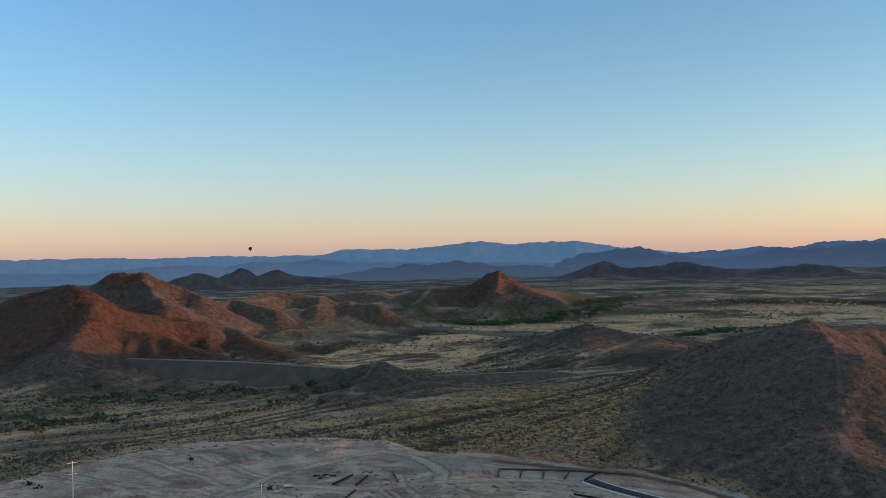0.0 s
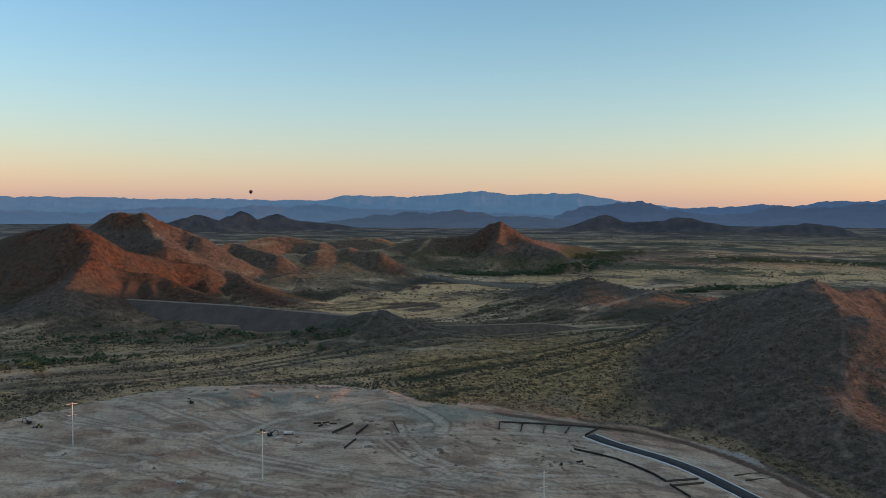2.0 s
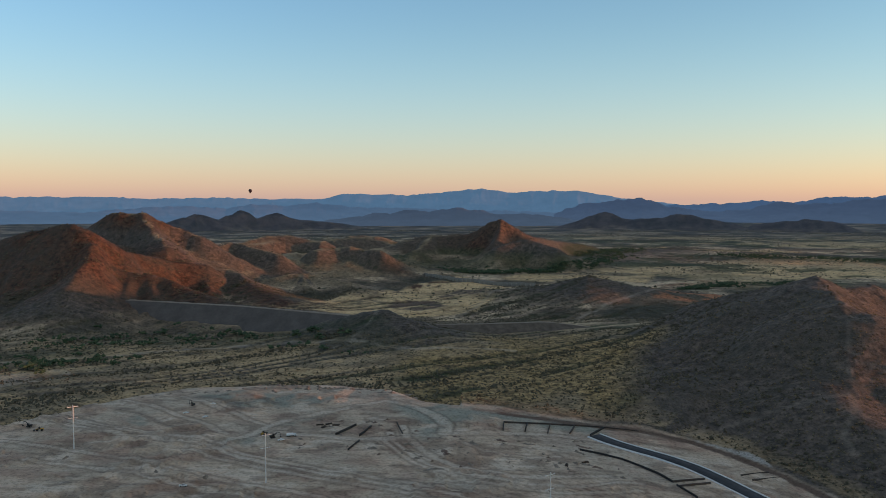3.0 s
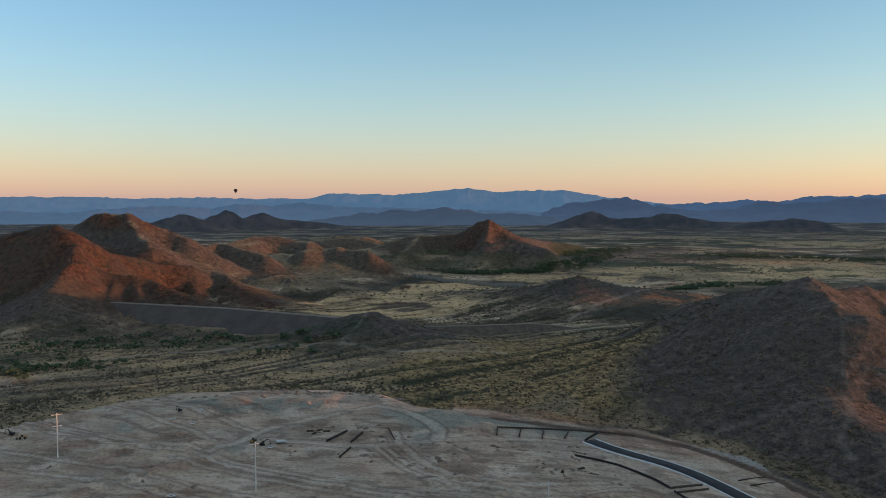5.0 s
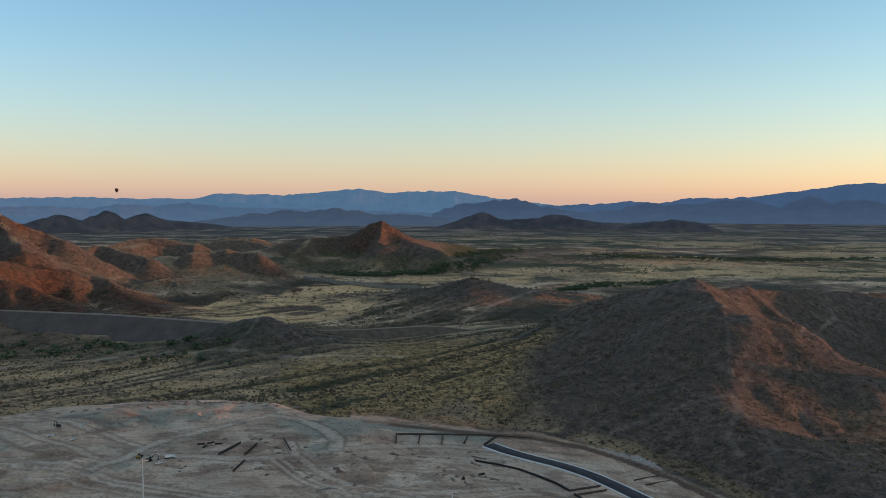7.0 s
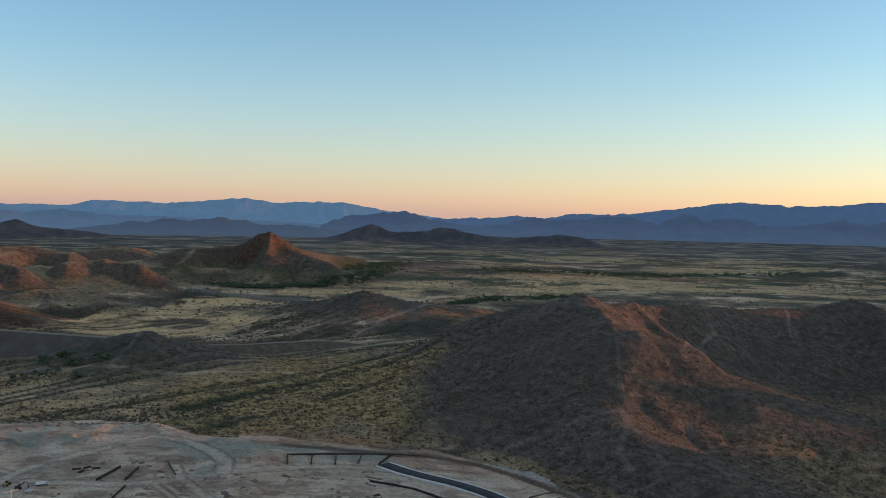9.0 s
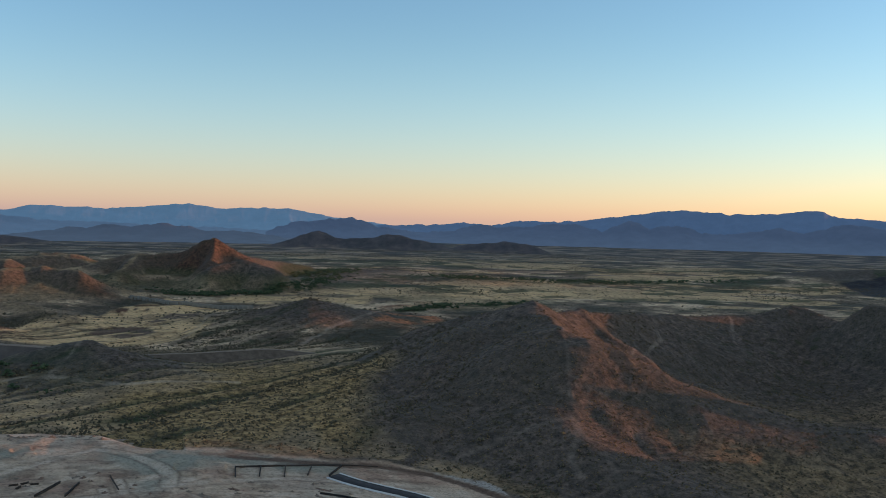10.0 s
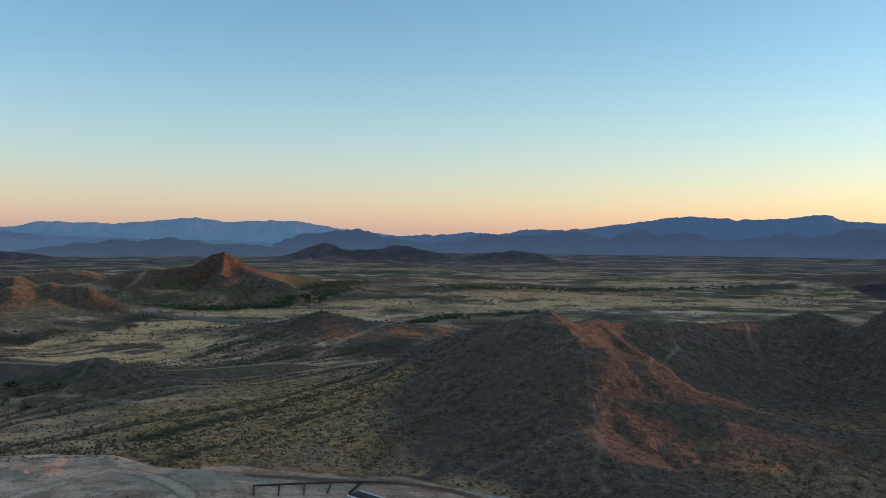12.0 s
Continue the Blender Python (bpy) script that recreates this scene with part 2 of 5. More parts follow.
def land(x, y):
    """Height of the ground."""
    flat = plain_level(x, y)
    power = 0
    for pts, fall, rounded, left in HILLS:
        xs, ys = [p[0] for p in pts], [p[1] for p in pts]
        reach = 7 * fall
        m = (x > min(xs) - reach) & (x < max(xs) + reach) & (y > min(ys) - reach) & (y < max(ys) + reach)
        if not m.any():
            continue
        d, h = line_distance(x[m], y[m], pts)
        if left != 1.0:
            (ax, ay), (bx, by) = pts[0][:2], pts[-1][:2]
            across = ((bx - ax) * (y[m] - ay) - (by - ay) * (x[m] - ax)) / math.hypot(bx - ax, by - ay)
            d = d * (1 + (left - 1) * smooth(-6, 14, across))
        # gullies: the flank's distance is bent by noise
        d = d * (1 + 0.22 * ridged(x[m] / 85, y[m] / 85, 2, 31) + 0.12 * ridged(x[m] / 31, y[m] / 31, 2, 37)) + 2 * value_noise(x[m] / 30, y[m] / 30, 8)
        d = np.sqrt(np.clip(d, 0, None) ** 2 + rounded ** 2) - rounded
        c = np.zeros(np.shape(x))
        c[m] = h * np.clip(1 - d / (2.7 * fall), 0, 1) ** 1.6
        power = power + (c / 100) ** 26
    rise = 100 * np.asarray(power) ** (1 / 26)
    r = np.hypot(x, y)
    rough = 0.25 + 0.065 * np.clip(rise, 0, 50)
    gentle = smooth(1130, 1180, y) * (1 - smooth(240, 300, np.abs(x - 20)))
    rough = rough * (1 - 0.6 * gentle)
    z = flat + rise + rough * (0.9 * ridged(x / 52 + 0.4 * value_noise(x / 40, y / 40, 2), y / 52, 4, 3) - 0.25)
    z = z + 0.03 * np.clip(rise, 0, 50) * ridged(x / 21, y / 21, 2, 19) * (1 - gentle)
    broken = smooth(-620, -480, x) * (1 - smooth(-90, -20, x)) * smooth(1035, 1120, y) * (1 - smooth(1700, 2100, y)) * (1 - smooth(30, 48, rise))
    z = z + broken * np.clip(13 * ridged(x / 110, y / 130, 4, 55) + 2, -2, 13)
    z = z + 1.6 * fbm(x / 120, y / 120, 3, 61) * smooth(430, 700, r)
    # shallow washes that run off the apron of the hill
    u, v = (x * 0.62 - y * 0.78), (x * 0.78 + y * 0.62)
    wash = np.exp(-(value_noise(u / 11 + 1.0 * value_noise(v / 90, u / 60, 77), v / 330, 70) / 0.24) ** 2)
    z = z - 1.1 * wash * (1 - 0.8 * smooth(110, 180, x)) * smooth(420, 470, r) * (1 - smooth(800, 1100, r))
    # graded ground of the building site
    m = (y < 520) & (x > -420) & (x < 320)
    s = np.zeros(np.shape(x))
    s[m] = soft_inside(x[m], y[m], SITE, 0, 5, 5.0)
    graded = site_level(x, y) + 0.30 * fbm(x / 7, y / 7, 4, 12) + 0.7 * fbm(x / 26, y / 26, 2, 14)
    spoil = smooth(0.05, 0.3, fbm(x / 34, y / 34, 2, 17)) * smooth(0.02, 0.30, ridged(x / 10, y / 8, 3, 16))
    d, _ = line_distance(x, y, ROAD)
    relief = 0.06 + 0.94 * smooth(6, 46, d)
    graded = graded * relief + site_level(x, y) * (1 - relief) + 0.9 * spoil * relief
    return z * (1 - s) + graded * s


def ground_z(x, y):
    return float(land(np.array([float(x)]), np.array([float(y)]))[0])


# ---------------------------------------------------------------- materials
def material(name, rough=0.9, metal=0.0):
    m = bpy.data.materials.new(name)
    m.use_nodes = True
    b = m.node_tree.nodes["Principled BSDF"]
    b.inputs["Roughness"].default_value, b.inputs["Metallic"].default_value = rough, metal
    b.inputs["Specular IOR Level"].default_value = 0.2
    return m, m.node_tree, b


def node(nt, kind, **inputs):
    n = nt.nodes.new(kind)
    for k, v in inputs.items():
        n.inputs[k].default_value = v
    return n


def noise_of(nt, vec, scale, detail=5, rough=0.55):
    n = node(nt, "ShaderNodeTexNoise", Scale=scale, Detail=detail, Roughness=rough)
    nt.links.new(vec, n.inputs["Vector"])
    return n.outputs["Fac"]


def ramp(nt, fac, stops):
    r = nt.nodes.new("ShaderNodeValToRGB")
    e = r.color_ramp.elements
    while len(e) < len(stops):
        e.new(0.5)
    for el, (p, c) in zip(e, stops):
        el.position, el.color = p, (*c, 1) if len(c) == 3 else c
    nt.links.new(fac, r.inputs["Fac"])
    return r.outputs["Color"]


def grey(v):
    return (v, v, v)


def mix(nt, fac, a, b, how="MIX"):
    m = nt.nodes.new("ShaderNodeMix")
    m.data_type, m.blend_type = "RGBA", how
    if isinstance(fac, float):
        m.inputs[0].default_value = fac
    else:
        nt.links.new(fac, m.inputs[0])
    for s, v in ((6, a), (7, b)):
        if isinstance(v, tuple):
            m.inputs[s].default_value = (*v, 1)
        else:
            nt.links.new(v, m.inputs[s])
    return m.outputs[2]


def times(nt, a, b):
    m = nt.nodes.new("ShaderNodeMath")
    m.operation = "MULTIPLY"
    for s, v in ((0, a), (1, b)):
        if isinstance(v, float):
            m.inputs[s].default_value = v
        else:
            nt.links.new(v, m.inputs[s])
    return m.outputs[0]


def bump(nt, b, height, strength=0.5, distance=0.3):
    n = node(nt, "ShaderNodeBump", Strength=strength, Distance=distance)
    nt.links.new(height, n.inputs["Height"])
    nt.links.new(n.outputs["Normal"], b.inputs["Normal"])


def attribute(nt, name):
    n = nt.nodes.new("ShaderNodeAttribute")
    n.attribute_name = name
    return n.outputs["Fac"]


def place_of(nt):
    return nt.nodes.new("ShaderNodeNewGeometry").outputs["Position"]


def ground_material():
    m, nt, b = material("desert ground", 0.95)
    p = place_of(nt)
    big = noise_of(nt, p, 0.006, 4)
    mid = noise_of(nt, p, 0.03, 6, 0.6)
    fine = noise_of(nt, p, 0.22, 6, 0.65)
    grit = noise_of(nt, p, 1.3, 3, 0.6)
    speck = noise_of(nt, p, 0.75, 4, 0.7)
    patch = noise_of(nt, p, 0.021, 9, 0.68)
    drift = noise_of(nt, p, 0.0085, 9, 0.62)
    # open desert: tan soil, brown gravel, low grey-green scrub
    soil = ramp(nt, mid, [(0.34, (0.15, 0.115, 0.075)), (0.47, (0.29, 0.225, 0.145)), (0.60, (0.46, 0.365, 0.235))])
    scrub = ramp(nt, fine, [(0.40, (0.075, 0.07, 0.044)), (0.56, (0.27, 0.215, 0.135))])
    open_ground = mix(nt, ramp(nt, big, [(0.35, grey(0.25)), (0.65, grey(0.8))]), soil, scrub)
    # stony hillsides
    rock = ramp(nt, fine, [(0.34, (0.045, 0.043, 0.042)), (0.50, (0.108, 0.097, 0.088)), (0.70, (0.192, 0.163, 0.141))])
    rust = ramp(nt, fine, [(0.34, (0.026, 0.018, 0.014)), (0.50, (0.085, 0.045, 0.030)), (0.70, (0.17, 0.088, 0.056))])
    rock = mix(nt, attribute(nt, "rust"), rock, rust)
    rock = mix(nt, ramp(nt, mid, [(0.42, grey(0)), (0.62, grey(0.55))]), rock, (0.078, 0.074, 0.063))
    col = mix(nt, attribute(nt, "stony"), open_ground, rock)
    # broken cover of the wide plain: dark scrub, brown soil, tan openings
    cover = ramp(nt, drift, [(0.40, (0.07, 0.068, 0.05)), (0.46, (0.15, 0.125, 0.092)), (0.52, (0.25, 0.195, 0.14)), (0.55, (0.52, 0.42, 0.29)), (0.64, (0.62, 0.50, 0.345))])
    cover = mix(nt, 1.0, cover, ramp(nt, patch, [(0.40, grey(0.65)), (0.60, grey(1.3))]), "MULTIPLY")
    cover = mix(nt, 1.0, cover, ramp(nt, fine, [(0.36, grey(0.7)), (0.64, grey(1.25))]), "MULTIPLY")
    col = mix(nt, attribute(nt, "scrubby"), col, cover)
    # reddish soil, with the orange of low sun on it put into the colour
    col = mix(nt, attribute(nt, "sunlit_red_soil"), col, ramp(nt, fine, [(0.35, (0.24, 0.105, 0.055)), (0.65, (0.52, 0.235, 0.12))]))
    # bleached grass, broken by bare brown streaks
    straw = ramp(nt, fine, [(0.34, (0.30, 0.20, 0.105)), (0.45, (0.60, 0.44, 0.235)), (0.7, (0.78, 0.60, 0.35))])
    straw = mix(nt, ramp(nt, patch, [(0.38, grey(0.6)), (0.48, grey(0.0))]), straw, (0.22, 0.155, 0.095))
    col = mix(nt, attribute(nt, "straw"), col, straw)
    # yellow-green dry brush on the apron
    brush = ramp(nt, fine, [(0.36, (0.075, 0.058, 0.03)), (0.50, (0.30, 0.22, 0.105)), (0.66, (0.50, 0.37, 0.18))])
    col = mix(nt, attribute(nt, "brush"), col, brush)
    # bushes too small to stand as plants of their own
    cells = nt.nodes.new("ShaderNodeTexVoronoi")
    cells.inputs["Scale"].default_value = 0.42
    cells.inputs["Randomness"].default_value = 1.0
    nt.links.new(p, cells.inputs["Vector"])
    dots = ramp(nt, cells.outputs["Distance"], [(0.20, grey(0.9)), (0.42, grey(0.0))])
    dots = times(nt, dots, ramp(nt, noise_of(nt, p, 0.045, 4, 0.6), [(0.36, grey(0.15)), (0.58, grey(1.0))]))
    dots = times(nt, dots, attribute(nt, "bushy"))
    col = mix(nt, dots, col, ramp(nt, speck, [(0.35, (0.036, 0.034, 0.024)), (0.65, (0.085, 0.076, 0.050))]))
    # thickets, a few metres across
    clumps = nt.nodes.new("ShaderNodeTexVoronoi")
    clumps.inputs["Scale"].default_value = 0.075
    nt.links.new(p, clumps.inputs["Vector"])
    thicket = ramp(nt, clumps.outputs["Distance"], [(0.16, grey(0.85)), (0.34, grey(0.0))])
    thicket = times(nt, thicket, ramp(nt, noise_of(nt, p, 0.016, 4, 0.6), [(0.40, grey(0.1)), (0.56, grey(1.0))]))
    col = mix(nt, times(nt, thicket, attribute(nt, "thickets")), col, ramp(nt, speck, [(0.35, (0.028, 0.034, 0.020)), (0.65, (0.07, 0.072, 0.044))]))
    # riverside green
    green = ramp(nt, fine, [(0.35, (0.018, 0.034, 0.016)), (0.65, (0.06, 0.082, 0.037))])
    col = mix(nt, attribute(nt, "green"), col, green)
    # graded earth
    earth = ramp(nt, mid, [(0.32, (0.37, 0.315, 0.25)), (0.48, (0.48, 0.40, 0.31)), (0.62, (0.55, 0.435, 0.335)),
                           (0.75, (0.62, 0.54, 0.44))])
    earth = mix(nt, ramp(nt, fine, [(0.35, grey(0.4)), (0.55, grey(0))]), earth, (0.25, 0.195, 0.15))
    wide = noise_of(nt, p, 0.016, 3)
    scraped = noise_of(nt, p, 0.055, 7, 0.62)
    earth = mix(nt, ramp(nt, scraped, [(0.52, grey(0.0)), (0.58, grey(0.75))]), earth, ramp(nt, fine, [(0.3, (0.26, 0.18, 0.14)), (0.7, (0.40, 0.29, 0.225))]))
    earth = mix(nt, ramp(nt, scraped, [(0.40, grey(0.7)), (0.46, grey(0.0))]), earth, (0.62, 0.55, 0.46))
    earth = mix(nt, ramp(nt, wide, [(0.46, grey(0.0)), (0.62, grey(0.45))]), earth, ramp(nt, fine, [(0.3, (0.34, 0.33, 0.285)), (0.7, (0.52, 0.495, 0.425))]))
    furrow = nt.nodes.new("ShaderNodeMapping")
    furrow.inputs["Rotation"].default_value = (0, 0, 0.45)
    furrow.inputs["Scale"].default_value = (0.12, 1.0, 1.0)
    nt.links.new(p, furrow.inputs["Vector"])
    scrape = noise_of(nt, furrow.outputs["Vector"], 0.42, 7, 0.68)
    earth = mix(nt, 1.0, earth, ramp(nt, scrape, [(0.32, grey(0.82)), (0.50, grey(1.0)), (0.66, grey(1.14))]), "MULTIPLY")
    col = mix(nt, attribute(nt, "graded"), col, earth)
    col = mix(nt, attribute(nt, "grey_fill"), col, ramp(nt, fine, [(0.3, (0.22, 0.235, 0.20)), (0.7, (0.34, 0.35, 0.30))]))
    col = mix(nt, attribute(nt, "gravel"), col, ramp(nt, grit, [(0.3, (0.28, 0.28, 0.265)), (0.7, (0.46, 0.455, 0.43))]))
    col = mix(nt, attribute(nt, "dark_soil"), col, (0.115, 0.082, 0.064))
    col = mix(nt, attribute(nt, "near_black"), col, ramp(nt, fine, [(0.35, (0.018, 0.02, 0.028)), (0.65, (0.04, 0.042, 0.05))]))
    col = mix(nt, attribute(nt, "track"), col, ramp(nt, grit, [(0.3, (0.48, 0.43, 0.36)), (0.7, (0.62, 0.56, 0.48))]))
    # far-off hills and plain: distance haze painted into the colour as bluish grey
    hazed_cover = ramp(nt, drift, [(0.42, (0.062, 0.066, 0.076)), (0.51, (0.12, 0.112, 0.108)), (0.57, (0.24, 0.205, 0.175))])
    hazed_cover = mix(nt, attribute(nt, "stony"), hazed_cover, ramp(nt, mid, [(0.40, (0.070, 0.078, 0.100)), (0.60, (0.120, 0.117, 0.138))]))
    col = mix(nt, times(nt, attribute(nt, "far_haze"), 0.85), col, hazed_cover)
    col = mix(nt, 1.0, col, ramp(nt, speck, [(0.32, (0.62, 0.56, 0.52)), (0.5, (1.09, 1.01, 0.93)), (0.68, (1.2, 1.11, 1.03))]), "MULTIPLY")
    nt.links.new(col, b.inputs["Base Color"])
    even = ramp(nt, attribute(nt, "graded"), [(0.0, grey(1.0)), (1.0, grey(0.2))])
    bump(nt, b, times(nt, fine, even), 0.6, 1.4)
    return m


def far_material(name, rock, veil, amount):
    """Rock of a far range; the miles of air before it are painted on as a blue glow."""
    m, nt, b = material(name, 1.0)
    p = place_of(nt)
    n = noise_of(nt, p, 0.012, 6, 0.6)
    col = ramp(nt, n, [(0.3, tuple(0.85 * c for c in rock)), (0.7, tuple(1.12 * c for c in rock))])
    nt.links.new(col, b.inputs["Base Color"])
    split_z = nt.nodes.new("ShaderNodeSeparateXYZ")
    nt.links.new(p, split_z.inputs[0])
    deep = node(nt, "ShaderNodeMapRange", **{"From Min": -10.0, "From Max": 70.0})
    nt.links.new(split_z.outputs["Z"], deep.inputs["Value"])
    # haze glow, paler towards the foot of the range
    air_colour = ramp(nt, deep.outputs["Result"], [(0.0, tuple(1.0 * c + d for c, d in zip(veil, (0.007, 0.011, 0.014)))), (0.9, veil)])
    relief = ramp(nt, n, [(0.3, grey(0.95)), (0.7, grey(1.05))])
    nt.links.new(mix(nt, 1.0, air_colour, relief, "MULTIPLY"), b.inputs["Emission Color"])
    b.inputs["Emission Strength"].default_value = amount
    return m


GROUND = ground_material()


# ---------------------------------------------------------------- meshes
def mesh_object(name, verts, faces, mat, attrs=None, smooth_faces=True):
    me = bpy.data.meshes.new(name)
    verts, faces = np.asarray(verts, np.float32), np.asarray(faces, np.int32)
    k = faces.shape[1]
    me.vertices.add(len(verts))
    me.vertices.foreach_set("co", verts.ravel())
    me.loops.add(faces.size)
    me.loops.foreach_set("vertex_index", faces.ravel())
    me.polygons.add(len(faces))
    me.polygons.foreach_set("loop_start", np.arange(0, faces.size, k, dtype=np.int32))
    me.polygons.foreach_set("use_smooth", np.full(len(faces), smooth_faces))
    for key, v in (attrs or {}).items():
        me.attributes.new(key, "FLOAT", "POINT").data.foreach_set("value", np.asarray(v, np.float32).ravel())
    me.update()
    me.validate()
    me.materials.append(mat)
    return new(name, me)


def grid_faces(rows, cols, closed=False):
    i, j = np.meshgrid(np.arange(rows - 1), np.arange(cols if closed else cols - 1), indexing="ij")
    jn = (j + 1) % cols
    return np.stack([i * cols + j, i * cols + jn, (i + 1) * cols + jn, (i + 1) * cols + j], -1).reshape(-1, 4)[:, ::-1]


# ---------------------------------------------------------------- ground
# dirt roads and trails: width, how worn, points
TRACKS = []
TRACKS.append((4.5, 0.8, [(-330, 480), (-269, 508), (-226, 526), (-172, 561), (-130, 569), (-80, 560), (-30, 545), (30, 545)]))
TRACKS.append((2.2, 0.5, [(-57, 604), (-66, 570), (-78, 545)]))
TRACKS.append((3.0, 0.6, [(45, 950), (28, 880), (12, 800), (-10, 740)]))
TRACKS.append((3.5, 0.7, [(90, 720), (124, 785), (171, 842), (230, 927), (291, 996), (330, 1035)]))
TRACKS.append((1.5, 0.13, [(205, 492), (186, 440), (173, 408), (166, 385), (168, 360), (162, 335)]))
TRACKS.append((1.6, 0.5, [(262, 520), (300, 560), (330, 590), (345, 640)]))
TRACKS.append((1.6, 0.5, [(450, 700), (430, 650), (405, 610)]))
TRACKS.append((1.4, 0.25, [(262, 372), (300, 352), (345, 338), (420, 320)]))
TRACKS.append((2.2, 0.34, [(96, 385), (105, 391), (119, 395), (131, 396), (143, 396), (155, 396), (170, 401)]))
TRACKS.append((2.0, 0.22, [(180, 427), (178, 419), (172, 404), (164, 382), (159, 375), (154, 369), (153, 356)]))
TRACKS.append((30.0, 0.75, [(-330, 430), (-240, 455), (-225, 474)]))
# wheel tracks on the building site
SITE_TRACKS = []
for width, worn, way in (
        (1.5, 0.75, [(-190, 382), (-170, 373), (-155, 366), (-137, 357), (-121, 350), (-106, 343), (-94, 338), (-86, 333)]),
        (1.5, 0.6, [(-188, 378), (-168, 369), (-153, 362), (-135, 353), (-119, 346), (-104, 339)]),
        (1.8, 0.7, [(-185, 371), (-165, 362), (-149, 356), (-128, 345), (-115, 340), (-99, 333), (-86, 327)]),
        (1.6, 0.75, [(-94, 333), (-86, 328), (-75, 320), (-65, 314), (-57, 310), (-42, 302), (-19, 293), (20, 280), (70, 262)]),
        (1.6, 0.75, [(-90, 329), (-85, 324), (-75, 316), (-65, 310), (-54, 305), (-42, 298), (-19, 288), (20, 274), (70, 256)]),
        (1.4, 0.5, [(-100, 326), (-80, 313), (-60, 302), (-40, 292), (-10, 280)]),
        (4.0, 0.6, [(-88, 336), (-80, 346), (-76, 360), (-70, 372), (-62, 379), (-50, 389), (-42, 398), (-34, 407)]),
        (4.5, 0.6, [(-34, 407), (-23, 399), (-15, 388), (-9, 376), (-5, 364), (-6, 353)]),
        (4.0, 0.55, [(-70, 350), (-57, 347), (-40, 342), (-23, 343), (-6, 352), (11, 356), (37, 362), (56, 360)]),
        (2.4, 0.65, [(-23, 362), (-20, 346), (-15, 333), (-9, 322), (-1, 313), (7, 308), (17, 304), (31, 306), (52, 314)]),
        (1.6, 0.6, [(-27, 352), (-24, 338), (-18, 325), (-11, 314), (-2, 305), (8, 300), (19, 297), (40, 299), (62, 309)]),
        (1.4, 0.5, [(-28, 340), (-20, 322), (-10, 308), (0, 299), (12, 293), (30, 291), (60, 299)]),
        (1.8, 0.55, [(2, 340), (9, 332), (17, 328), (25, 327), (36, 332)]),
        (2.2, 0.6, [(-150, 312), (-121, 303), (-111, 299), (-100, 294), (-80, 284), (-50, 270)]),
        (1.8, 0.5, [(-175, 336), (-150, 328), (-120, 316), (-95, 303), (-70, 290), (-40, 276)]),
        (2.0, 0.5, [(-150, 402), (-138, 394), (-126, 384), (-112, 370), (-100, 358), (-90, 348)]),
        (2.0, 0.5, [(-128, 410), (-114, 398), (-100, 384), (-88, 372), (-78, 362)])):
    SITE_TRACKS.append((width, worn, way))
BASIN = [(-206, 748), (-184, 770), (-137, 822), (-109, 875), (-84, 940), (-51, 1006), (8, 1022), (43, 1005), (47, 959), (30, 848), (8, 777),
         (-12, 760), (-60, 740), (-107, 750), (-161, 752)]
CUT = [(18, 392), (47, 384), (60, 382), (75, 383), (95.6, 377), (109, 365), (120, 349), (127.5, 335), (134, 322), (146, 300)]
DARK_PATCH = [(1164, 1359), (1022, 1136), (1055, 1093), (1298, 1200), (1500, 1336), (1240, 1371)]


